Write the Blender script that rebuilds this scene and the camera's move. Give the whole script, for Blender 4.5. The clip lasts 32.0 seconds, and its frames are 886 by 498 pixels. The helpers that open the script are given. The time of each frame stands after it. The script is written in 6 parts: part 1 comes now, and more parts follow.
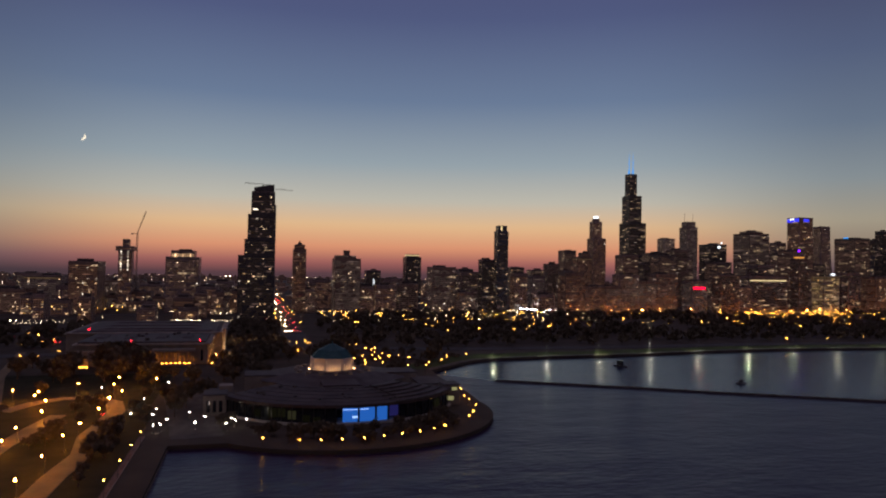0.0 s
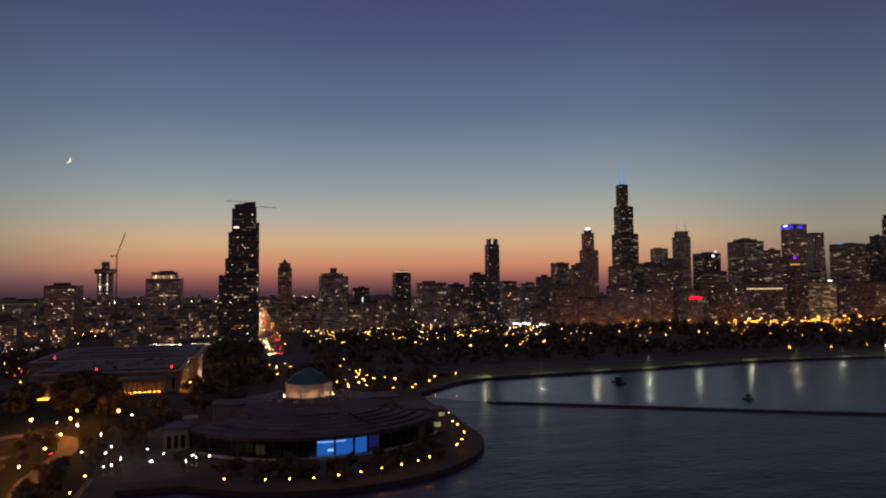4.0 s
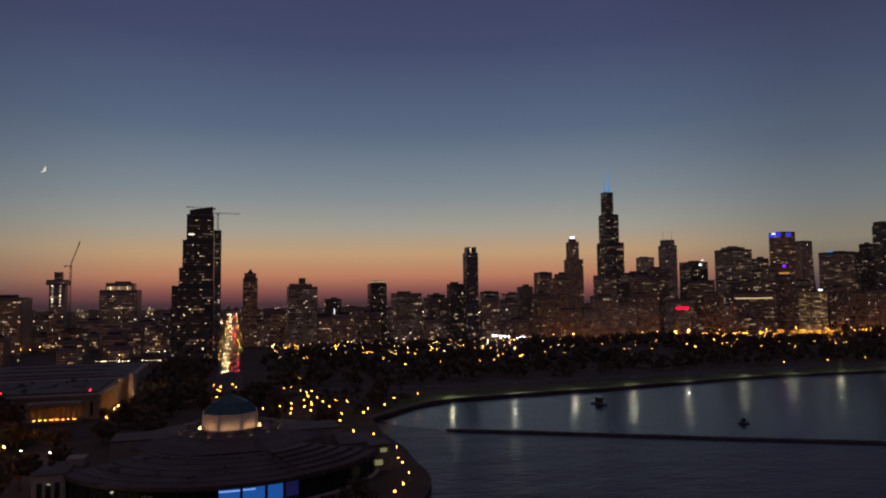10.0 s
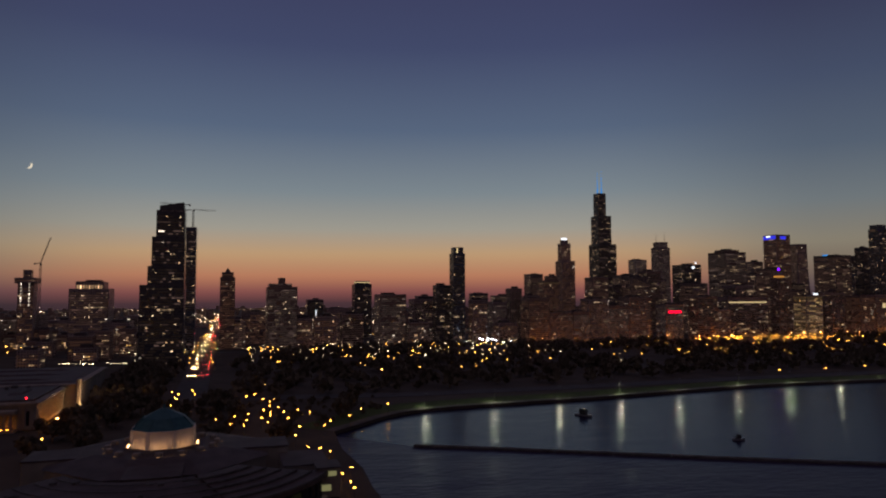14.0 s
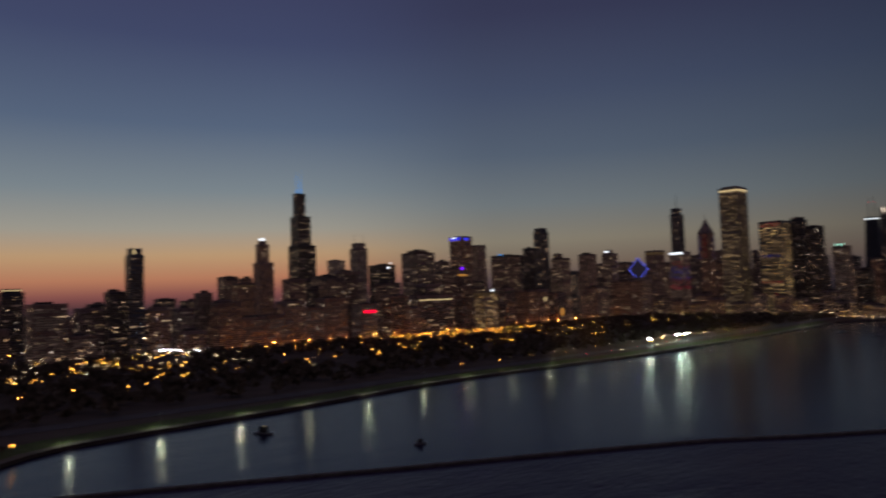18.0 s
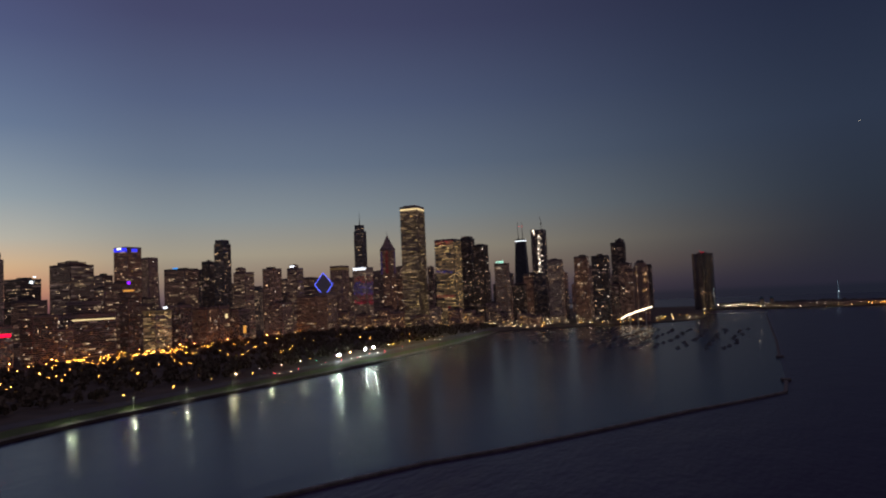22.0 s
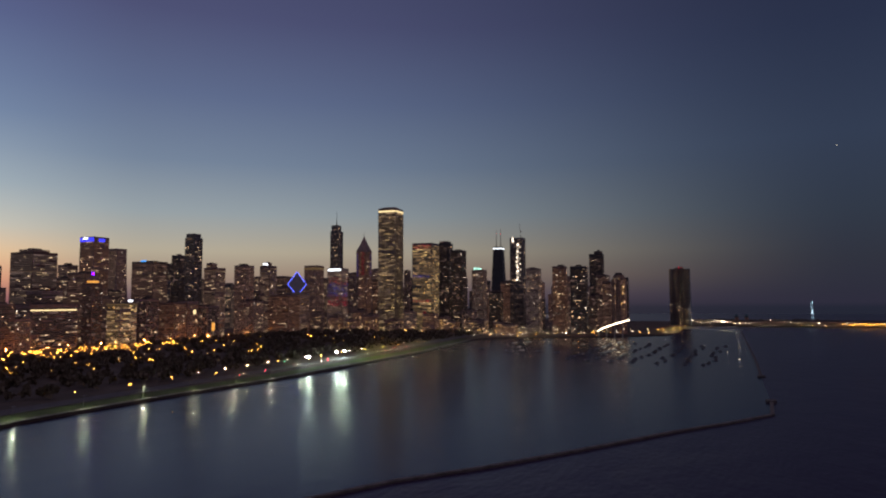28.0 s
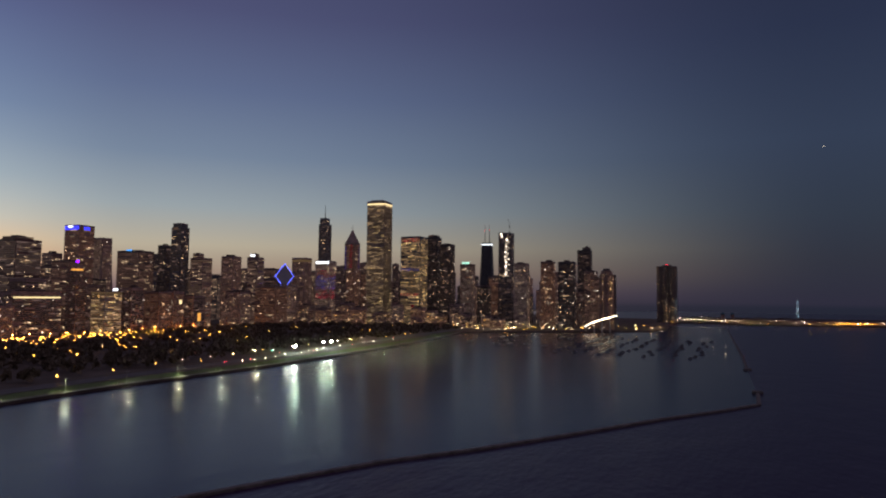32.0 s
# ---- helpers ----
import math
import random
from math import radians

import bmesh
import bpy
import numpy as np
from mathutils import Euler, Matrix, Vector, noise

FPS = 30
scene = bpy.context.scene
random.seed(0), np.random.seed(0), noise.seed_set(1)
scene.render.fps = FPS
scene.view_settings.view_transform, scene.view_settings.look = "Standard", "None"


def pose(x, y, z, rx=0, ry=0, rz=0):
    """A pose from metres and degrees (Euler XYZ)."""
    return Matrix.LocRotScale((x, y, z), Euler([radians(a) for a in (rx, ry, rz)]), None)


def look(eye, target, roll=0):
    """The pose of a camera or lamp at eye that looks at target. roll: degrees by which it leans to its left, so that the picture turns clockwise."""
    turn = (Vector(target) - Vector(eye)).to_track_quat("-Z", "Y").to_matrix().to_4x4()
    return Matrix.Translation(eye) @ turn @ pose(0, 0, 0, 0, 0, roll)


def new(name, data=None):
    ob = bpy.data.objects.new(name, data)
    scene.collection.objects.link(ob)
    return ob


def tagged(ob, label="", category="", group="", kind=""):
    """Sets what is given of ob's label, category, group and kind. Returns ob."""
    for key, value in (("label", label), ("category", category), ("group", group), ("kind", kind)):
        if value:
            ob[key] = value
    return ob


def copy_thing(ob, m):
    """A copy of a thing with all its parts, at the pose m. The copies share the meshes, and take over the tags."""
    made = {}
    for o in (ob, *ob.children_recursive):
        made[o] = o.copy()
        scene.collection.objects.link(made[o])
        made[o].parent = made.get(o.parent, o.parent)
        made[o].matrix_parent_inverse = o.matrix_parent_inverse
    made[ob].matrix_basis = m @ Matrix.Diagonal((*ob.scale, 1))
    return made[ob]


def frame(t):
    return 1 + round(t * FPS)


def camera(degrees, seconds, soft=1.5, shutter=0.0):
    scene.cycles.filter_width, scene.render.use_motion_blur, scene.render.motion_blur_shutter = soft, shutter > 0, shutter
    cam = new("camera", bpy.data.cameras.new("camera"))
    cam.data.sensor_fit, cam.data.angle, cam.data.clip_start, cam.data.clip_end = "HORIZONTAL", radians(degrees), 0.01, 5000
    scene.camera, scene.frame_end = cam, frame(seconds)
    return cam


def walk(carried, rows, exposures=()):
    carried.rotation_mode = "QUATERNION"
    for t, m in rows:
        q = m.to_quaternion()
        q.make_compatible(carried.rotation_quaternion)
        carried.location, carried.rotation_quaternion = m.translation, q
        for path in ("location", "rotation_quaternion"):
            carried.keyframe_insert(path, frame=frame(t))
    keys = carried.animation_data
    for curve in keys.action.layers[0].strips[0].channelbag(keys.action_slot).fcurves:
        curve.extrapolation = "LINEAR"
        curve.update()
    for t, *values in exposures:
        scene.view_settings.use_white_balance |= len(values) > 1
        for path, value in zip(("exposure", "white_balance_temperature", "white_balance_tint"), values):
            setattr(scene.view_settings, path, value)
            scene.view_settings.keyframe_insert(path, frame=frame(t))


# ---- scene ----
cam = camera(65.2, 32.0, soft=2.1, shutter=1.0)
PATH = [
    (0, (412.542, -51.058, 89.319), (410.613, -50.533, 89.375), 1.0),
    (0.5, (409.521, -50.074, 89.261), (407.593, -49.547, 89.322), 0.8),
    (1, (406.289, -48.852, 89.117), (404.361, -48.324, 89.185), 0.7),
    (1.5, (402.59, -47.412, 89.038), (400.663, -46.883, 89.111), 0.5),
    (2, (398.881, -45.611, 88.931), (396.954, -45.079, 89.011), 0.3),
    (2.5, (394.952, -43.644, 88.959), (393.026, -43.11, 89.044), 0.1),
    (3, (390.627, -41.467, 88.766), (388.703, -40.929, 88.857), -0.1),
    (3.5, (386.043, -39.09, 88.787), (384.12, -38.549, 88.882), -0.2),
    (4, (381.522, -36.34, 88.663), (379.601, -35.795, 88.765), -0.4),
    (4.5, (376.922, -33.454, 88.567), (375.001, -32.906, 88.674), -0.6),
    (6.5, (358.106, -20.107, 88.45), (356.189, -19.547, 88.568), -0.9),
    (7, (353.324, -16.98, 88.378), (351.408, -16.418, 88.498), -0.9),
    (7.5, (348.375, -13.608, 88.21), (346.46, -13.042, 88.333), -0.9),
    (8, (343.789, -10.256, 88.385), (341.875, -9.688, 88.51), -0.9),
    (8.5, (339.408, -6.999, 88.588), (337.495, -6.428, 88.715), -0.8),
    (9, (335.057, -3.721, 88.66), (333.145, -3.148, 88.789), -0.7),
    (9.5, (330.457, -0.34, 88.65), (328.546, 0.237, 88.781), -0.7),
    (10, (325.796, 2.813, 88.478), (323.886, 3.392, 88.61), -0.6),
    (10.5, (321.071, 5.856, 88.258), (319.162, 6.437, 88.393), -0.6),
    (11, (316.807, 9.044, 88.026), (314.899, 9.628, 88.162), -0.5),
    (11.5, (312.77, 12.179, 87.837), (310.863, 12.764, 87.972), -0.5),
    (12, (308.626, 15.442, 88.224), (306.719, 16.029, 88.359), -0.4),
    (12.5, (304.505, 18.61, 88.5), (302.598, 19.199, 88.636), -0.3),
    (13, (300.206, 21.934, 88.48), (298.3, 22.524, 88.615), -0.3),
    (13.5, (295.488, 25.171, 88.703), (293.582, 25.763, 88.838), -0.2),
    (15.5, (282.577, 43.934, 91.129), (280.703, 44.619, 91.261), -0.53),
    (16, (278.819, 48.415, 91.481), (277.037, 49.314, 91.609), -0.98),
    (16.5, (274.777, 52.706, 91.694), (273.061, 53.726, 91.821), -1.39),
    (17, (270.431, 56.755, 91.750), (268.779, 57.875, 91.876), -1.61),
    (17.5, (265.780, 60.571, 91.641), (264.194, 61.783, 91.766), -1.73),
    (18, (260.782, 64.364, 91.377), (259.287, 65.687, 91.500), -1.87),
    (18.5, (255.324, 68.468, 90.975), (253.954, 69.920, 91.095), -2.12),
    (19, (249.271, 73.248, 90.456), (248.040, 74.820, 90.573), -2.39),
    (19.5, (242.528, 79.015, 89.850), (241.445, 80.692, 89.964), -2.59),
    (20, (235.381, 85.587, 89.235), (234.454, 87.356, 89.348), -2.87),
    (20.5, (227.819, 92.843, 88.601), (227.036, 94.680, 88.714), -3.04),
    (21, (221.981, 99.110, 88.362), (221.208, 100.951, 88.481), -3.00),
    (21.5, (217.662, 104.631, 88.264), (216.894, 106.473, 88.392), -2.75),
    (22, (214.253, 109.950, 88.327), (213.489, 111.793, 88.463), -2.58),
    (22.5, (211.229, 115.048, 88.377), (210.468, 116.892, 88.518), -2.35),
    (23, (208.458, 119.879, 88.458), (207.701, 121.724, 88.610), -2.29),
    (23.5, (206.052, 124.231, 88.562), (205.299, 126.078, 88.713), -2.17),
    (24, (203.983, 128.018, 88.660), (203.236, 129.867, 88.812), -2.16),
    (24.5, (202.265, 131.168, 88.560), (201.525, 133.020, 88.714), -1.94),
    (25, (201.319, 133.581, 88.427), (200.585, 135.435, 88.583), -1.78),
    (25.5, (200.954, 135.281, 88.361), (200.226, 137.137, 88.519), -1.56),
    (27.5, (201.342, 136.835, 87.746), (200.635, 138.700, 87.900), -0.41),
    (28, (201.129, 136.869, 87.736), (200.427, 138.736, 87.886), -0.24),
    (28.5, (200.795, 136.766, 87.512), (200.097, 138.635, 87.659), 0.02),
    (29, (200.583, 136.617, 86.867), (199.889, 138.488, 87.012), 0.14),
    (29.5, (200.496, 136.463, 85.692), (199.806, 138.335, 85.834), 0.29),
    (30, (200.429, 136.470, 84.286), (199.743, 138.343, 84.428), 0.38),
    (30.5, (200.302, 136.741, 82.862), (199.618, 138.616, 83.000), 0.55),
    (31, (199.973, 137.598, 81.532), (199.294, 139.474, 81.674), 0.59),
    (31.5, (199.544, 139.059, 80.418), (198.868, 140.937, 80.560), 0.62),
    (32, (199.131, 140.707, 79.491), (198.460, 142.586, 79.632), 0.50),
]

walk(cam, [(t, look(e, g, r)) for t, e, g, r in PATH],
     exposures=[(0, 0.52), (4, 0.31), (9, 0.03), (13, -0.05), (16, -0.12), (17.5, -0.14), (19, 0.04), (20.5, 0.28), (23, 0.7), (25, 0.82), (32, 0.95)])


# ---- light ----
def lin(r, g, b):
    """Linear colour from display values 0 to 255."""
    return tuple(((c / 255 + 0.055) / 1.055) ** 2.4 if c > 10 else c / 255 / 12.92 for c in (r, g, b)) + (1.0,)


world = bpy.data.worlds.new("dusk")
world.use_nodes = True
scene.world = world
wn, wl = world.node_tree.nodes, world.node_tree.links
wn.clear()


def wnode(kind, operation="", interpolation_type="", data_type=""):
    n = wn.new(kind)
    if operation:
        n.operation = operation
    if interpolation_type:
        n.interpolation_type = interpolation_type
    if data_type:
        n.data_type = data_type
    return n


def sky_ramp(stops):
    n = wn.new("ShaderNodeValToRGB")
    e = n.color_ramp.elements
    while len(e) < len(stops):
        e.new(0.5)
    for k, (deg, rgb) in enumerate(stops):
        e[k].position = (deg + 5) / 95
        e[k].color = lin(*rgb)
    return n


coord = wnode("ShaderNodeTexCoord")
split = wnode("ShaderNodeSeparateXYZ")
wl.new(coord.outputs["Generated"], split.inputs[0])
asin = wnode("ShaderNodeMath", operation="ARCSINE")
wl.new(split.outputs["Z"], asin.inputs[0])
elev = wnode("ShaderNodeMapRange")
elev.inputs["From Min"].default_value = radians(-5)
elev.inputs["From Max"].default_value = radians(90)
wl.new(asin.outputs[0], elev.inputs["Value"])
west = sky_ramp([(-5, (46, 36, 42)), (-0.6, (70, 50, 56)), (0.4, (134, 80, 77)), (1.6, (184, 123, 94)), (3.4, (191, 155, 117)),
                 (5.5, (160, 156, 145)), (8.5, (126, 137, 144)), (13.5, (89, 104, 128)), (20, (67, 75, 107)), (28, (58, 58, 90)), (45, (78, 75, 102)), (90, (146, 122, 136))])
north = sky_ramp([(-5, (21, 21, 28)), (-0.4, (25, 27, 38)), (-0.22, (32, 31, 43)), (0.5, (32, 32, 43)), (3, (34, 36, 45)), (6.5, (35, 41, 52)),
                  (12, (36, 44, 60)), (20, (29, 35, 53)), (30, (27, 30, 46)), (50, (68, 66, 88)), (90, (146, 122, 136))])
mid = sky_ramp([(-5, (32, 28, 34)), (-0.6, (48, 42, 48)), (0.5, (84, 69, 74)), (2, (121, 104, 91)), (4, (137, 129, 113)),
                (7, (113, 121, 125)), (11, (87, 99, 116)), (16, (70, 80, 105)), (22, (57, 60, 87)), (30, (46, 48, 73)), (50, (73, 71, 96)), (90, (146, 122, 136))])
# the pink band opposite the sunset; it and all zenith stops are raised as fill
east = sky_ramp([(-5, (24, 22, 30)), (-0.5, (46, 42, 54)), (2, (64, 56, 66)), (8, (82, 66, 70)), (16, (82, 70, 78)), (28, (84, 76, 92)), (50, (116, 104, 124)), (90, (146, 122, 136))])
for ramp in (west, mid, north, east):
    wl.new(elev.outputs[0], ramp.inputs[0])
flat = wnode("ShaderNodeVectorMath", operation="MULTIPLY")
flat.inputs[1].default_value = (1, 1, 0)
wl.new(coord.outputs["Generated"], flat.inputs[0])
unit = wnode("ShaderNodeVectorMath", operation="NORMALIZE")
wl.new(flat.outputs[0], unit.inputs[0])
toward = wnode("ShaderNodeVectorMath", operation="DOT_PRODUCT")
SUNSET = radians(282)
toward.inputs[1].default_value = (math.sin(SUNSET), math.cos(SUNSET), 0)
wl.new(unit.outputs[0], toward.inputs[0])
def spread(lo, hi):
    n = wnode("ShaderNodeMapRange", interpolation_type="SMOOTHSTEP")
    n.inputs["From Min"].default_value, n.inputs["From Max"].default_value = lo, hi
    wl.new(toward.outputs["Value"], n.inputs["Value"])
    return n.outputs[0]


def blend(fac, a, b):
    n = wnode("ShaderNodeMix", data_type="RGBA")
    wl.new(fac, n.inputs["Factor"])
    wl.new(a, n.inputs["A"])
    wl.new(b, n.inputs["B"])
    return n.outputs["Result"]


sky = blend(spread(0.825, 0.97), blend(spread(0.02, 0.87), blend(spread(-0.7, -0.15), east.outputs[0], north.outputs[0]), mid.outputs[0]), west.outputs[0])
back = wnode("ShaderNodeBackground")
back.inputs["Strength"].default_value = 1.0
wl.new(sky, back.inputs["Color"])
wout = wnode("ShaderNodeOutputWorld")
wl.new(back.outputs[0], wout.inputs[0])


# ---- materials ----
def base_mat(name):
    m = bpy.data.materials.new(name)
    m.use_nodes = True
    return m, m.node_tree.nodes, m.node_tree.links, m.node_tree.nodes["Principled BSDF"]


def rough_mat(name, a, b, scale=0.3, rough=0.8, bump=0.3, metal=0.0, fine=4.0):
    """A surface of two tones in stains and grain, in metres."""
    m, n, l, p = base_mat(name)
    tc = n.new("ShaderNodeTexCoord")
    big = n.new("ShaderNodeTexNoise")
    big.inputs["Scale"].default_value = scale
    big.inputs["Detail"].default_value = 5
    small = n.new("ShaderNodeTexNoise")
    small.inputs["Scale"].default_value = fine
    small.inputs["Detail"].default_value = 3
    l.new(tc.outputs["Object"], big.inputs["Vector"])
    l.new(tc.outputs["Object"], small.inputs["Vector"])
    add = n.new("ShaderNodeMath")
    add.operation = "MULTIPLY_ADD"
    add.inputs[1].default_value = 0.35
    l.new(small.outputs[0], add.inputs[0])
    half = n.new("ShaderNodeMath")
    half.operation = "MULTIPLY"
    half.inputs[1].default_value = 0.65
    l.new(big.outputs[0], half.inputs[0])
    l.new(half.outputs[0], add.inputs[2])
    ramp = n.new("ShaderNodeValToRGB")
    ramp.color_ramp.elements[0].position, ramp.color_ramp.elements[1].position = 0.35, 0.65
    ramp.color_ramp.elements[0].color, ramp.color_ramp.elements[1].color = (*a, 1), (*b, 1)
    l.new(add.outputs[0], ramp.inputs[0])
    l.new(ramp.outputs[0], p.inputs["Base Color"])
    p.inputs["Roughness"].default_value = rough
    p.inputs["Metallic"].default_value = metal
    bu = n.new("ShaderNodeBump")
    bu.inputs["Strength"].default_value = bump
    bu.inputs["Distance"].default_value = 0.05
    l.new(add.outputs[0], bu.inputs["Height"])
    l.new(bu.outputs[0], p.inputs["Normal"])
    return m


def facade_mat(name, wall, glass, bay=3.2, storey=3.7, joint=0.9, grough=0.18):
    """A wall with a regular grid of unlit panes."""
    m, n, l, p = base_mat(name)
    tc = n.new("ShaderNodeTexCoord")
    sp = n.new("ShaderNodeSeparateXYZ")
    l.new(tc.outputs["Object"], sp.inputs[0])
    u = n.new("ShaderNodeMath")
    l.new(sp.outputs["X"], u.inputs[0])
    l.new(sp.outputs["Y"], u.inputs[1])
    co = n.new("ShaderNodeCombineXYZ")
    l.new(u.outputs[0], co.inputs["X"])
    l.new(sp.outputs["Z"], co.inputs["Y"])
    br = n.new("ShaderNodeTexBrick")
    br.offset = 0.0
    br.inputs["Scale"].default_value = 1.0
    br.inputs["Brick Width"].default_value = bay
    br.inputs["Row Height"].default_value = storey
    br.inputs["Mortar Size"].default_value = joint / 2
    br.inputs["Mortar Smooth"].default_value = 0.0
    br.inputs["Color1"].default_value = (*glass, 1)
    br.inputs["Color2"].default_value = (*[c * 2.2 for c in glass], 1)
    l.new(co.outputs[0], br.inputs["Vector"])
    no = n.new("ShaderNodeTexNoise")
    no.inputs["Scale"].default_value = 0.06
    no.inputs["Detail"].default_value = 6
    l.new(tc.outputs["Object"], no.inputs["Vector"])
    ra = n.new("ShaderNodeValToRGB")
    ra.color_ramp.elements[0].position, ra.color_ramp.elements[1].position = 0.3, 0.7
    ra.color_ramp.elements[0].color = (*[c * 0.7 for c in wall], 1)
    ra.color_ramp.elements[1].color = (*[min(1, c * 1.2) for c in wall], 1)
    l.new(no.outputs[0], ra.inputs[0])
    l.new(ra.outputs[0], br.inputs["Mortar"])
    l.new(br.outputs["Color"], p.inputs["Base Color"])
    mr = n.new("ShaderNodeMapRange")
    mr.inputs["To Min"].default_value, mr.inputs["To Max"].default_value = grough, 0.75
    l.new(br.outputs["Fac"], mr.inputs["Value"])
    l.new(mr.outputs[0], p.inputs["Roughness"])
    return m


def light_mat(name, rgb, strength, vary=0.0, sample=False, island=False, rare=0.0, top=0.0):
    """What gives off light; vary: how much it differs from piece to piece."""
    m, n, l, p = base_mat(name)
    n.remove(p)
    e = n.new("ShaderNodeEmission")
    e.inputs["Color"].default_value = lin(*rgb)
    e.inputs["Strength"].default_value = strength
    if vary:
        src = n.new("ShaderNodeNewGeometry").outputs["Random Per Island"] if island else n.new("ShaderNodeObjectInfo").outputs["Random"]
        pw = n.new("ShaderNodeMath")
        pw.operation = "POWER"
        pw.inputs[1].default_value = rare or 1 + 4 * vary
        l.new(src, pw.inputs[0])
        mr = n.new("ShaderNodeMapRange")
        mr.inputs["To Min"].default_value = strength * (1 - vary)
        mr.inputs["To Max"].default_value = top or strength * (1 + 1.5 * vary)
        l.new(pw.outputs[0], mr.inputs["Value"])
        l.new(mr.outputs[0], e.inputs["Strength"])
    l.new(e.outputs[0], n["Material Output"].inputs["Surface"])
    m.cycles.emission_sampling = "AUTO" if sample else "NONE"
    return m


def water_mat(name, deep, wave, rough, strength, gloss=0.5, height=0.25):
    m, n, l, p = base_mat(name)
    p.inputs["Base Color"].default_value = (*deep, 1)
    p.inputs["Roughness"].default_value = rough
    p.inputs["IOR"].default_value = 1.33
    p.inputs["Specular IOR Level"].default_value = gloss
    tc = n.new("ShaderNodeTexCoord")
    mp = n.new("ShaderNodeMapping")
    mp.inputs["Rotation"].default_value = (0, 0, radians(25))
    mp.inputs["Scale"].default_value = (1.0, 0.45, 1)
    l.new(tc.outputs["Object"], mp.inputs["Vector"])
    hs = []
    for sc, de in ((1 / wave, 4), (1 / (wave * 7), 3)):
        no = n.new("ShaderNodeTexNoise")
        no.inputs["Scale"].default_value = sc
        no.inputs["Detail"].default_value = de
        l.new(mp.outputs[0], no.inputs["Vector"])
        hs.append(no)
    ad = n.new("ShaderNodeMath")
    ad.operation = "MULTIPLY_ADD"
    ad.inputs[1].default_value = 3.0
    l.new(hs[1].outputs[0], ad.inputs[0])
    l.new(hs[0].outputs[0], ad.inputs[2])
    bu = n.new("ShaderNodeBump")
    bu.inputs["Strength"].default_value = strength
    bu.inputs["Distance"].default_value = height
    l.new(ad.outputs[0], bu.inputs["Height"])
    l.new(bu.outputs[0], p.inputs["Normal"])
    return m


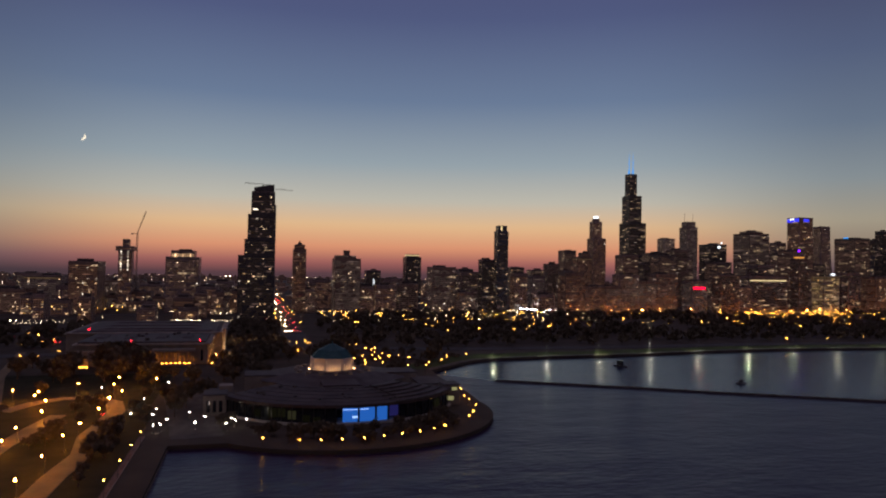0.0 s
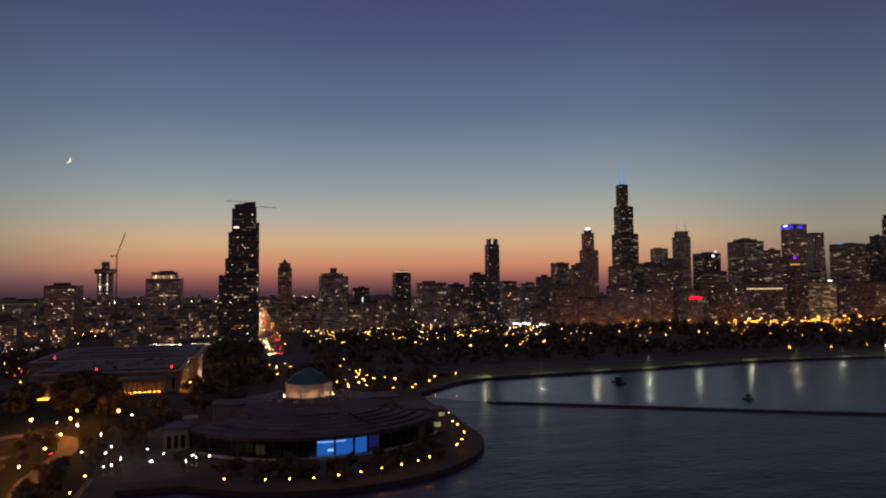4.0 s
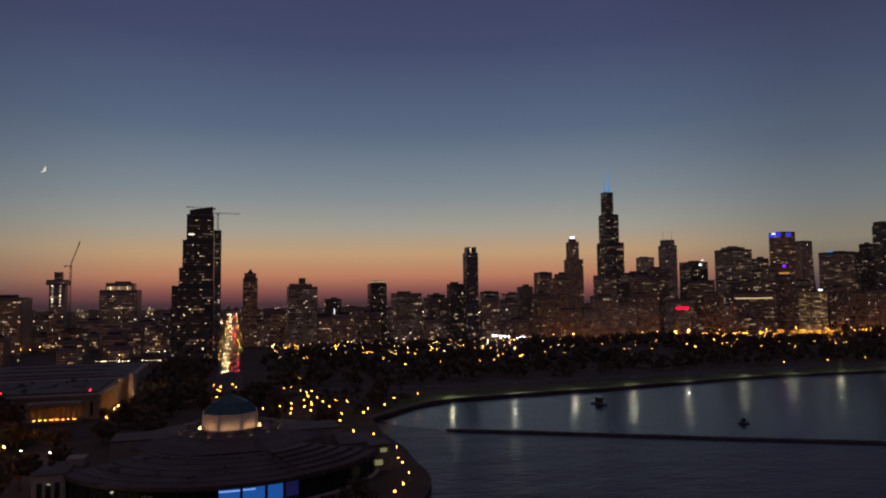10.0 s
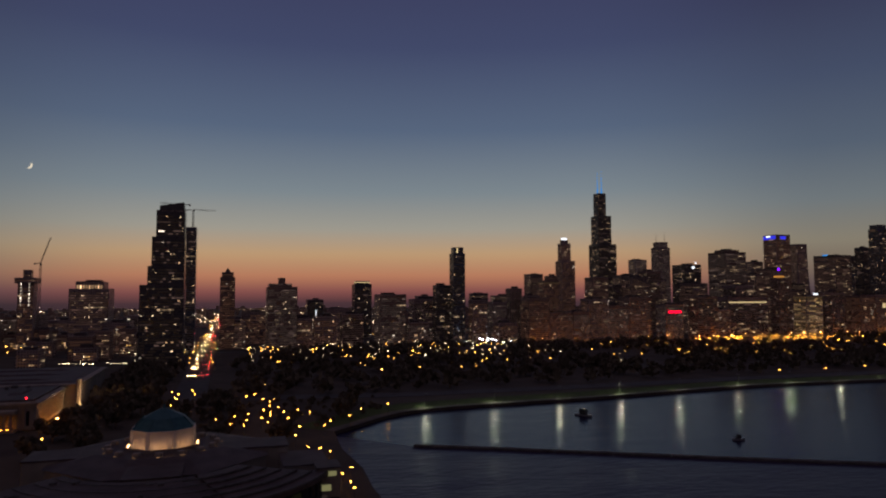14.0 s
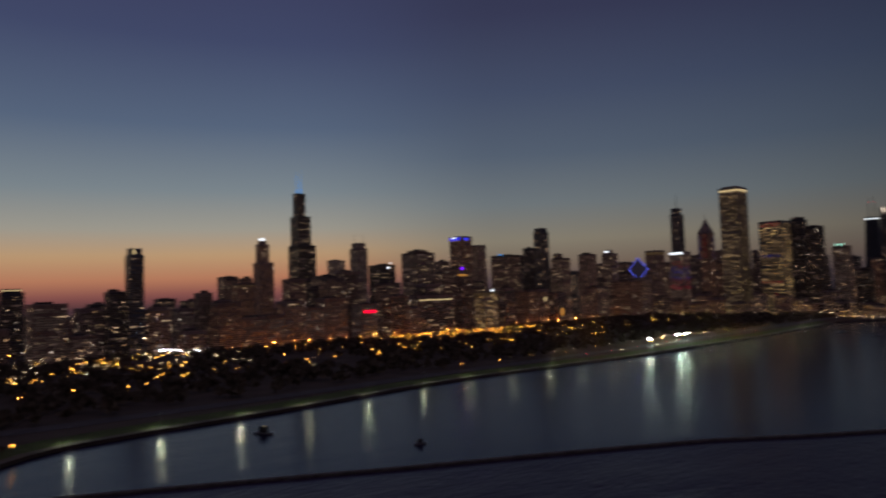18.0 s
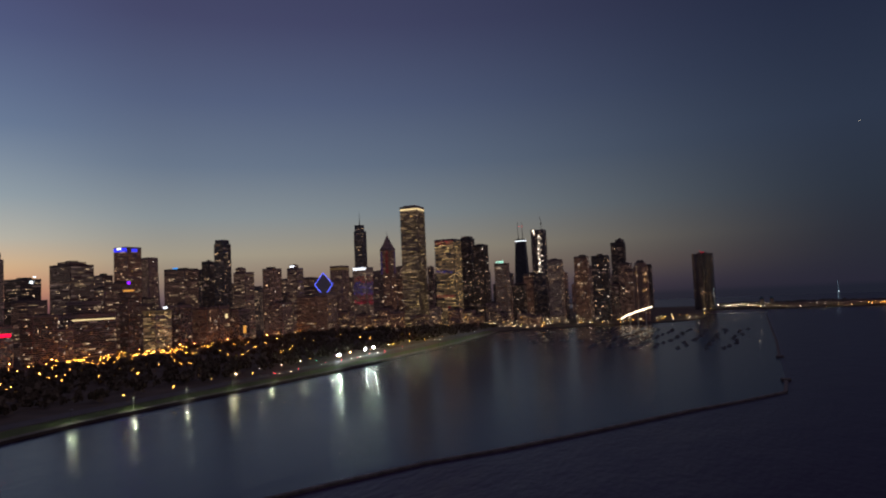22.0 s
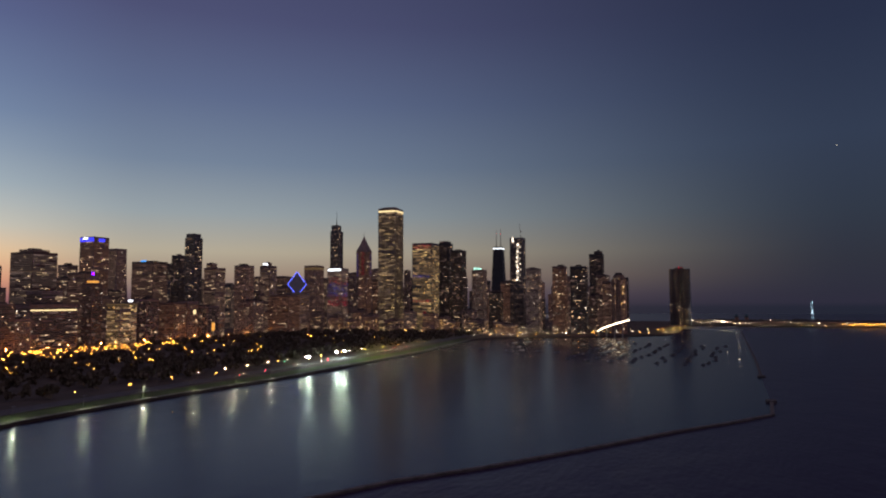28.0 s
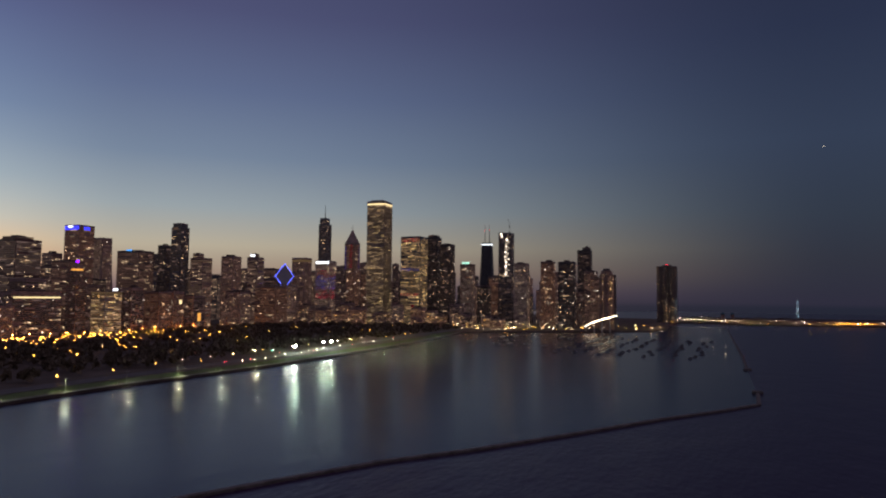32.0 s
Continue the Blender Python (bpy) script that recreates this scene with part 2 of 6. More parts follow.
M = dict(
    harbour=water_mat("harbour_water", (0.007, 0.005, 0.024), 2.2, 0.22, 0.5, 0.30, 0.22),
    lake=water_mat("lake_water", (0.019, 0.0085, 0.029), 3.4, 0.3, 1.0, 0.33, 0.5),
    ground=rough_mat("park_ground", (0.04, 0.034, 0.028), (0.075, 0.062, 0.05), 0.03, 0.95, 0.4),
    grass=rough_mat("grass", (0.032, 0.046, 0.015), (0.058, 0.076, 0.027), 0.15, 0.95, 0.5),
    # shade is in the colour: very dark, so lamplight hardly shows on it
    darkgrass=rough_mat("dark_campus_grass", (0.018, 0.02, 0.01), (0.034, 0.034, 0.018), 0.1, 0.95, 0.5),
    asphalt=rough_mat("asphalt", (0.045, 0.045, 0.047), (0.07, 0.068, 0.066), 0.08, 0.85, 0.2),
    concrete=rough_mat("concrete", (0.26, 0.25, 0.23), (0.38, 0.36, 0.33), 0.2, 0.85, 0.3),
    paving=rough_mat("dark_paving", (0.05, 0.046, 0.042), (0.095, 0.088, 0.08), 0.15, 0.85, 0.2),
    # pale golden tone carries part of the lamps' glow on the campus roads
    roadstone=rough_mat("lamp_tinted_road", (0.125, 0.1, 0.064), (0.19, 0.155, 0.1), 0.12, 0.85, 0.2),
    rock=rough_mat("breakwater_stone", (0.05, 0.048, 0.045), (0.12, 0.115, 0.11), 0.4, 0.9, 0.8),
    marble=rough_mat("pale_marble", (0.5, 0.47, 0.42), (0.66, 0.63, 0.57), 0.15, 0.6, 0.2),
    limestone=rough_mat("limestone", (0.15, 0.128, 0.105), (0.23, 0.2, 0.165), 0.12, 0.75, 0.3),
    roof=rough_mat("roof_membrane", (0.046, 0.039, 0.038), (0.092, 0.078, 0.076), 0.07, 0.7, 0.3),
    darkroof=rough_mat("dark_roof_metal", (0.042, 0.031, 0.03), (0.085, 0.066, 0.062), 0.12, 0.6, 0.3),
    roofgrey=rough_mat("roof_metal", (0.16, 0.17, 0.19), (0.24, 0.25, 0.28), 0.2, 0.5, 0.2, 0.3),
    copper=rough_mat("dome_tile", (0.02, 0.062, 0.074), (0.038, 0.096, 0.108), 0.3, 0.5, 0.3),
    steel=rough_mat("dark_steel", (0.03, 0.03, 0.033), (0.06, 0.06, 0.065), 1.0, 0.45, 0.1, 0.7),
    pole=rough_mat("painted_pole", (0.03, 0.035, 0.03), (0.05, 0.055, 0.05), 2.0, 0.5, 0.1),
    glass=rough_mat("dark_glass", (0.008, 0.010, 0.014), (0.02, 0.024, 0.03), 0.3, 0.08, 0.02),
    bark=rough_mat("bark", (0.05, 0.035, 0.025), (0.1, 0.075, 0.055), 2.0, 0.9, 0.6),
    leaf=rough_mat("leaf", (0.066, 0.055, 0.04), (0.108, 0.09, 0.064), 0.5, 0.8, 0.3),
    wood=rough_mat("stepped_stone", (0.1, 0.064, 0.052), (0.2, 0.13, 0.105), 0.4, 0.85, 0.4),
    hull=rough_mat("boat_hull", (0.1, 0.1, 0.11), (0.2, 0.2, 0.21), 1.0, 0.4, 0.1),
    cranered=rough_mat("crane_steel", (0.06, 0.055, 0.05), (0.12, 0.1, 0.09), 1.0, 0.6, 0.1),
    # tower walls
    brick=facade_mat("brown_brick", (0.30, 0.19, 0.135), (0.03, 0.03, 0.034), 3.0, 3.5, 1.5),
    stone=facade_mat("grey_stone", (0.35, 0.245, 0.21), (0.03, 0.031, 0.035), 3.2, 3.7, 1.5),
    white=facade_mat("white_stone", (0.5, 0.435, 0.375), (0.03, 0.022, 0.026), 2.6, 3.9, 1.1),
    darkstone=facade_mat("dark_brown_stone", (0.2, 0.145, 0.12), (0.028, 0.026, 0.03), 3.2, 3.7, 1.3),
    conc=facade_mat("pale_concrete", (0.33, 0.255, 0.23), (0.03, 0.02, 0.024), 3.4, 3.1, 1.2),
    black=facade_mat("black_metal", (0.06, 0.055, 0.055), (0.03, 0.03, 0.034), 1.8, 3.9, 0.7),
    blueglass=facade_mat("blue_glass", (0.14, 0.14, 0.15), (0.035, 0.042, 0.055), 1.6, 3.6, 0.35, 0.1),
    redmetal=facade_mat("dark_red_metal", (0.17, 0.08, 0.065), (0.03, 0.03, 0.032), 2.0, 3.9, 0.9),
    # light
    w_warm=light_mat("warm_window", (255, 202, 150), 1.1, 0.7),
    w_white=light_mat("white_window", (255, 234, 210), 1.4, 0.7),
    w_yellow=light_mat("yellow_window", (255, 194, 110), 1.1, 0.7),
    # dim panes never go dark: their floor glow stands in for light on walls
    w_dim=light_mat("lifted_dim_windows", (255, 194, 172), 0.3, 0.90, island=True, rare=8, top=0.13),
    w_dimb=light_mat("lifted_brown_windows", (255, 182, 150), 0.3, 0.89, island=True, rare=8, top=0.12),
    w_dimc=light_mat("lifted_grey_windows", (255, 214, 200), 0.3, 0.91, island=True, rare=9, top=0.13),
    w_dimw=light_mat("lifted_pale_windows", (255, 204, 176), 0.3, 0.87, island=True, rare=7, top=0.15),
    w_dark=light_mat("lifted_faint_windows", (255, 206, 190), 0.2, 0.95, island=True, rare=12, top=0.13),
    w_spark=light_mat("bright_flat_windows", (255, 216, 172), 1.1, 0.85, island=True),
    w_row=light_mat("lit_floor_windows", (255, 214, 170), 0.5, 0.75, island=True),
    w_rowy=light_mat("yellow_floor_windows", (255, 212, 140), 0.66, 0.6, island=True),
    w_dimv=light_mat("lifted_patchy_windows", (255, 210, 156), 0.3, 0.92, island=True, rare=4, top=0.4),
    w_dimy=light_mat("lifted_yellow_windows", (255, 206, 150), 0.3, 0.85, island=True, rare=4, top=0.34),
    sodium=light_mat("sodium_lamp", (255, 170, 62), 28.0, sample=True),
    street=light_mat("street_lamp", (255, 156, 40), 1250.0, sample=True),
    avenue=light_mat("avenue_lamp", (255, 154, 54), 640.0, sample=True),
    drive=light_mat("drive_lamp", (255, 224, 170), 200.0, sample=True),
    sodium_far=light_mat("far_sodium_lamp", (255, 172, 68), 24.0, 0.6, island=True),
    white_lamp=light_mat("white_lamp", (255, 240, 220), 36.0, sample=True),
    white_far=light_mat("far_white_lamp", (255, 226, 180), 8.5, 0.8, island=True),
    horizon=light_mat("horizon_lamp", (255, 214, 168), 24.0, 0.85, island=True),
    car_park=light_mat("car_park_lamp", (240, 244, 255), 110.0),
    pier_white=light_mat("pier_lamp", (255, 230, 200), 22.0, 0.8, island=True),
    shore_lamp=light_mat("shore_lamp", (246, 252, 220), 620.0, sample=True),
    flood=light_mat("flood_lamp", (230, 255, 240), 850.0, sample=True),
    green_sign=light_mat("green_letters", (170, 240, 215), 1.4),
    red=light_mat("red_lamp", (255, 24, 40), 12.0),
    headlight=light_mat("headlight", (255, 220, 160), 170.0, 0.8),
    taillight=light_mat("taillight", (255, 40, 52), 26.0, 0.8),
    green=light_mat("green_signal", (40, 255, 170), 20.0),
    blue_led=light_mat("blue_led", (58, 60, 240), 0.9),
    blue_soft=light_mat("soft_blue_led", (92, 104, 255), 1.3),
    cyan_led=light_mat("cyan_led", (60, 150, 235), 0.8),
    violet=light_mat("violet_beacon", (120, 20, 255), 3.0),
    amber=light_mat("amber_wash", (255, 176, 84), 0.55),
    arcade=light_mat("arcade_light", (255, 170, 70), 0.9, 0.5),
    red_sign=light_mat("red_sign", (255, 10, 50), 2.2),
    red_sign2=light_mat("red_facade_light", (214, 40, 76), 0.35, 0.8, island=True),
    red_soft=light_mat("red_wash", (200, 66, 78), 0.22, 0.7, island=True),
    blue_wash=light_mat("blue_wash", (84, 80, 190), 0.28, 0.7, island=True),
    white_sign=light_mat("white_sign", (240, 246, 255), 1.6),
    crown=light_mat("crown_light", (255, 224, 164), 0.75),
    tank=light_mat("aquarium_water", (44, 112, 214), 0.46, sample=True),
    tank_pale=light_mat("pale_aquarium_light", (150, 186, 255), 1.0),
    pavilion_light=light_mat("pavilion_light", (206, 200, 140), 0.3),
    green_dim=light_mat("dim_green_interior", (126, 122, 88), 0.04, 0.7),
    moonlit=light_mat("moonlight", (255, 240, 214), 0.8),
    wheel=light_mat("wheel_light", (190, 232, 255), 5.0),
    wash=light_mat("uplight", (255, 190, 128), 9.0, sample=True),
    # fill glow for the dormers, standing in for the drum's floodlight spill
    dormer_wash=light_mat("dormer_light", (255, 190, 128), 0.6, sample=True),
    wash_corner=light_mat("corner_uplight", (255, 206, 156), 1100.0, sample=True),
    ramp_light=light_mat("viaduct_light", (255, 232, 200), 5.0, 0.5),
    wash_north=light_mat("wall_uplight", (255, 160, 64), 110.0, sample=True),
    wash_orange=light_mat("orange_uplight", (255, 150, 50), 20.0, sample=True),
)


# little gloss on these, so the low bright sky doesn't pale them
for k in ("ground", "grass", "darkgrass", "copper", "paving", "roadstone", "asphalt", "leaf", "darkroof", "roof", "rock", "wood", "concrete"):
    M[k].node_tree.nodes["Principled BSDF"].inputs["Specular IOR Level"].default_value = 0.12

# ---- building kit ----
def mesh_of(name, bm, mat):
    me = bpy.data.meshes.new(name)
    bm.normal_update()
    bm.to_mesh(me)
    bm.free()
    me.materials.append(mat)
    return me


def part(name, bm, mat, parent, label="", kind=""):
    ob = new(name, bm if isinstance(bm, bpy.types.Mesh) else mesh_of(name, bm, mat))
    ob.parent = parent
    return tagged(ob, label, kind=kind)


def thing(name, at, label, category, group="", turn=0):
    ob = new(name)
    ob.empty_display_size = 1
    ob.matrix_basis = pose(*at, 0, 0, turn)
    return tagged(ob, label, category, group)


def block(w, d, z0, z1, x=0, y=0, top=1.0, bevel=0.0, bm=None):
    """A box on z0, its top face scaled by top."""
    bm = bm or bmesh.new()
    vs = [bm.verts.new((x + sx * w / 2 * k, y + sy * d / 2 * k, z)) for z, k in ((z0, 1), (z1, top)) for sx, sy in ((-1, -1), (1, -1), (1, 1), (-1, 1))]
    fs = [bm.faces.new([vs[i] for i in q]) for q in ((3, 2, 1, 0), (4, 5, 6, 7), (0, 1, 5, 4), (1, 2, 6, 5), (2, 3, 7, 6), (3, 0, 4, 7))]
    if bevel:
        edges = {e for f in fs for e in f.edges}
        bmesh.ops.bevel(bm, geom=list(edges), offset=bevel, segments=1, affect="EDGES")
    return bm


def prism(r0, r1, z0, z1, sides=8, x=0, y=0, sx=1, sy=1, turn=0.0, bm=None):
    bm = bm or bmesh.new()
    rings = []
    for r, z in ((r0, z0), (r1, z1)):
        rings.append([bm.verts.new((x + sx * max(r, 0.01) * math.cos(turn + 2 * math.pi * k / sides), y + sy * max(r, 0.01) * math.sin(turn + 2 * math.pi * k / sides), z)) for k in range(sides)])
    for k in range(sides):
        bm.faces.new((rings[0][k], rings[0][(k + 1) % sides], rings[1][(k + 1) % sides], rings[1][k]))
    bm.faces.new(list(reversed(rings[0])))
    bm.faces.new(rings[1])
    return bm


def pane_mesh(mat):
    return mesh_of("window", block(1, 1, -0.5, 0.5), mat)


PANES = {k: pane_mesh(M[k]) for k in ("w_warm", "w_white", "w_yellow")}
rng = random.Random(11)


def lit(parent, face, u, z, kind, w=2.0, h=1.9):
    """One lit window in a face of a tower: face is (axis, offset)."""
    ob = new("window", PANES[kind])
    ob.parent = parent
    axis, off = face
    ob.matrix_basis = Matrix.Translation((off, u, z) if axis == "x" else (u, off, z)) @ Matrix.Diagonal((0.3 if axis == "x" else w, w if axis == "x" else 0.3, h, 1))
    return ob


def quads(name, parent, mat, items):
    """Many small panes in one mesh: axis, offset, u, z, width, height."""
    vs, fs = [], []
    for axis, off, u, z, w, h in items:
        for du, dz in ((-1, -1), (1, -1), (1, 1), (-1, 1)):
            a, b = u + du * w / 2, z + dz * h / 2
            vs.append((off, a, b) if axis == "x" else (a, off, b))
        k = len(vs)
        fs.append((k - 4, k - 3, k - 2, k - 1))
    me = bpy.data.meshes.new(name)
    me.from_pydata(vs, [], fs)
    me.materials.append(mat)
    ob = new(name, me)
    ob.parent = parent
    return tagged(ob, kind="stuff")


def windows(t, w, d, z0, z1, bright, dim, mix="wwW", dim_mat="w_dim", x=0, y=0, rows=0.3, bay=3.2, storey=3.7, spark=800):
    """Lit windows and wall-lifting panes on a shaft's two faces, towards lake and south."""
    kinds = dict(w="w_warm", W="w_white", y="w_yellow")
    floors = max(1, int((z1 - z0 - 5) / storey))
    nu = {"x": max(1, int((d - 2) / bay)), "y": max(1, int((w - 2) / bay))}

    def spot(axis, fl=None):
        fl = rng.randrange(floors) if fl is None else fl
        span = d if axis == "x" else w
        u = (rng.randrange(nu[axis]) + 0.5) / nu[axis] * (span - 2) - (span - 2) / 2
        return fl, u + (y if axis == "x" else x), z0 + 4 + fl * storey

    for _ in range(bright):
        axis = rng.choice("xy")
        fl, u, z = spot(axis)
        lit(t, (axis, (x + w / 2 + 0.05) if axis == "x" else (y - d / 2 - 0.05)), u, z, kinds[rng.choice(mix)], rng.uniform(1.4, 2.6), rng.uniform(1.4, 2.0))
    # faint panes over nearly every cell, glowing to lift the whole wall tone
    items, runs = [], []
    density = min(0.97, 0.75 + dim / 500)
    office = dim_mat in ("w_dimw", "w_dimy", "w_dimv") or rows > 0.45
    for fl in range(floors):
        z = z0 + 4 + fl * storey
        busy = density * rng.choice((0.75, 1.0, 1.0, 1.1))
        for axis, span, mid, off in (("x", d, y, x + w / 2 + 0.04), ("y", w, x, y - d / 2 - 0.04)):
            n = nu[axis]
            run = rng.random() < (0.45 if dim_mat == "w_dimy" else 0.38 if office else 0.05)
            a = rng.randrange(n)
            b = a + rng.randrange(2, 3 + n // 2)
            k = 0
            while k < n:
                if run and a <= k < b:
                    u = (k + 0.5) / n * (span - 2) - (span - 2) / 2 + mid
                    runs.append((axis, off, u, z, (span - 2) / n * 0.86, 1.8))
                    k += 1
                    continue
                m = min(n - k, rng.randint(2, 7) if office else rng.choice((1, 1, 1, 2, 3)))
                if rng.random() < busy:
                    u = (k + m / 2) / n * (span - 2) - (span - 2) / 2 + mid
                    items.append((axis, off, u, z, (span - 2) / n * (m - 0.16), storey * (0.5 if office else 0.58)))
                k += m
    sparks = []
    for _ in range(int((z1 - z0) * (w + d) / spark)):
        axis = rng.choice("xy")
        fl, u, z = spot(axis)
        sparks.append((axis, (x + w / 2 + 0.2) if axis == "x" else (y - d / 2 - 0.2), u, z, rng.uniform(0.9, 2.0), rng.uniform(1.0, 1.7)))
    quads("bright_glazing", t, M["w_spark"], sparks) if sparks else None
    if items:
        quads("far_glazing", t, M[dim_mat], items)
    if runs:
        quads("lit_floor_glazing", t, M["w_rowy" if dim_mat in ("w_dimy", "w_dimv") else "w_row"], runs)


def roof_kit(t, w, d, h, x=0, y=0, plant=True):
    """Parapet and plant room on a flat roof."""
    bm = bmesh.new()
    for a, b, px_, py_ in ((w, 0.5, 0, d / 2 - 0.25), (w, 0.5, 0, -d / 2 + 0.25), (0.5, d - 1, w / 2 - 0.25, 0), (0.5, d - 1, -w / 2 + 0.25, 0)):
        block(a, b, h, h + 1.3, x + px_, y + py_, bm=bm)
    part("parapet", bm, M["conc"], t)
    if plant:
        part("plant_room", block(w * rng.uniform(0.3, 0.55), d * rng.uniform(0.3, 0.55), h, h + rng.uniform(3, 6), x + w * rng.uniform(-0.12, 0.12), y + d * rng.uniform(-0.1, 0.1), bevel=0.2), M["roof"], t)


def tower(label, cx, cy, w, d, h, wall="stone", bright=14, dim=40, mix="wwW", dim_mat="w_dim", plant=True, name="tower", category="tower", base=2.2, steps=(), group="", rows=0.3, bay=3.2, storey=3.7):
    """A flat-roofed building; steps: further shafts above, as (width, depth, top, x, y)."""
    t = thing(name, (cx, cy, base), label, category, group)
    h -= base
    if wall in ("black", "blueglass") and dim_mat == "w_dim":
        dim_mat = "w_dark"
    elif dim_mat == "w_dim":
        dim_mat = rng.choice(("w_dim", "w_dimb", "w_dimc", "w_dark", "w_dimb"))
    elif dim_mat == "w_dimw":
        dim_mat = rng.choice(("w_dimw", "w_dimw", "w_dim", "w_dark"))
    spark = 230 if cy < 480 else 900
    part("wall", block(w, d, 0, h), M[wall], t)
    total = h * (w + d) + sum((s[2] - base) * (s[0] + s[1]) for s in steps) or 1
    share = h * (w + d) / total if steps else 1
    windows(t, w, d, 0, h, int(bright * share) or 1, int(dim * share), mix, dim_mat, rows=rows, bay=bay, storey=storey, spark=spark)
    if not steps:
        roof_kit(t, w, d, h, plant=plant)
    z = h
    for k, (sw, sd, top, sx, sy) in enumerate(steps):
        top -= base
        part("upper_wall", block(sw, sd, z, top, sx, sy), M[wall], t)
        n = (top - z) * (sw + sd) / total
        windows(t, sw, sd, z, top, int(bright * n), int(dim * n), mix, dim_mat, sx, sy, rows=rows, bay=bay, storey=storey, spark=spark)
        z = top
        if k == len(steps) - 1:
            roof_kit(t, sw, sd, top, sx, sy, plant)
    return t


def face_band(t, w, d, z0, z1, mat, name, sides="xy", inset=0.0, x=0, y=0, out=0.25):
    """A band of light across the faces towards the lake and south."""
    bm = bmesh.new()
    if "x" in sides:
        block(0.4, d - 2 * inset, z0, z1, x + w / 2 + out, y, bm=bm)
    if "y" in sides:
        block(w - 2 * inset, 0.4, z0, z1, x, y - d / 2 - out, bm=bm)
    return part(name, bm, M[mat], t)


# ---- water and land ----
def sheet(name, pts, z, mat, label, category, thick=0.0):
    """A flat sheet with the outline pts; thick: how far its sides go down."""
    bm = bmesh.new()
    top = [bm.verts.new((x, y, z)) for x, y in pts]
    f = bm.faces.new(top)
    if thick:
        low = [bm.verts.new((x, y, z - thick)) for x, y in pts]
        for k in range(len(pts)):
            q = (k + 1) % len(pts)
            bm.faces.new((top[k], low[k], low[q], top[q]))
    bmesh.ops.recalc_face_normals(bm, faces=bm.faces[:])
    f.normal_update()
    if f.normal.z < 0:
        bmesh.ops.reverse_faces(bm, faces=bm.faces[:])
    bmesh.ops.triangulate(bm, faces=[f])
    return tagged(new(name, mesh_of(name, bm, mat)), label, category, kind="structure")


BREAKWATER = [(-113, 137), (-90, 181), (-58, 239), (-28, 293), (0, 347), (31, 404), (57, 450), (93, 495), (120, 535), (148, 578), (181, 630), (218, 680), (247, 725), (252, 795)]
MOLE = [(259, 1010), (268, 1246), (279, 1680), (291, 2124), (294, 2245)]
SHORE = [(600, -89), (126, -89), (56, -89)]
SHORE += [(-14 + 95 * math.cos(a), 95 * math.sin(a) * (1.0 if a > 0 else 0.97)) for a in [radians(k) for k in range(-42, 97, 6)]]
SHORE += [(-63, 97), (-110, 94), (-162, 97), (-182, 117), (-206, 139), (-219, 155), (-229, 177), (-237, 240), (-242, 330), (-258, 450), (-264, 505), (-265, 562), (-263, 630), (-258, 700), (-252, 767), (-248, 834), (-248, 944),
          (-250, 1060), (-251, 1160), (-255, 1260), (-268, 1412), (-278, 1525), (-292, 1640), (-255, 1705), (-160, 1765), (-60, 1815), (50, 1890), (110, 1960), (140, 2080), (140, 2280), (135, 2600), (1060, 2612), (1060, 2690), (170, 2700), (180, 2770),
          (640, 2790), (640, 3080), (150, 3110), (-320, 3160), (-620, 3700), (-800, 4880)]
sheet("water_lake", [(-600, -4880), (4880, -4880), (4880, 4880), (-900, 4880), (-900, 3000), (-100, 1500), (-400, 60)], -0.05, M["lake"], "dark choppy open lake water at dusk", "water")
sheet("water_harbour", BREAKWATER + MOLE + [(309, 2400), (0, 2400), (-420, 1900), (-420, 300), (-200, 60)], 0.0, M["harbour"], "calm harbour water mirroring the dusk sky", "water")
sheet("ground", SHORE + [(-4880, 4880), (-4880, -4880), (600, -4880)], 2.2, M["ground"], "dark city and park ground behind the shore", "ground", 4.0)


def strip(name, pts, left, right, z, mat, label, category, thick=0.25):
    """A band along a line of points, from left to right of it."""
    n = len(pts)
    a, b = [], []
    for k in range(n):
        p, q = Vector(pts[max(0, k - 1)]), Vector(pts[min(n - 1, k + 1)])
        d = (q - p).normalized()
        nrm = Vector((-d.y, d.x))
        c = Vector(pts[k])
        a.append(c + nrm * left)
        b.append(c + nrm * right)
    bm = bmesh.new()
    tops, lows = [], []
    for u, v in zip(a, b):
        tops.append((bm.verts.new((u.x, u.y, z)), bm.verts.new((v.x, v.y, z))))
        lows.append((bm.verts.new((u.x, u.y, z - thick)), bm.verts.new((v.x, v.y, z - thick))))
    for k in range(n - 1):
        bm.faces.new((tops[k][0], tops[k][1], tops[k + 1][1], tops[k + 1][0]))
        bm.faces.new((tops[k][0], tops[k + 1][0], lows[k + 1][0], lows[k][0]))
        bm.faces.new((tops[k][1], lows[k][1], lows[k + 1][1], tops[k + 1][1]))
    bmesh.ops.recalc_face_normals(bm, faces=bm.faces[:])
    bm.faces.ensure_lookup_table()
    bm.faces[0].normal_update()
    if bm.faces[0].normal.z < 0:
        bmesh.ops.reverse_faces(bm, faces=bm.faces[:])
    return tagged(new(name, mesh_of(name, bm, mat)), label, category, kind="structure")


HARBOUR_EDGE = [p for p in SHORE if -330 < p[0] < -160 and 90 < p[1] < 1700]
strip("lakefront_path", HARBOUR_EDGE, 0.2, 8.0, 2.5, M["paving"], "worn concrete lakefront path along the sea wall", "path", 0.5)
strip("lawn", HARBOUR_EDGE, 8.1, 34, 2.4, M["grass"], "mown lawn between path and drive", "lawn", 0.3)
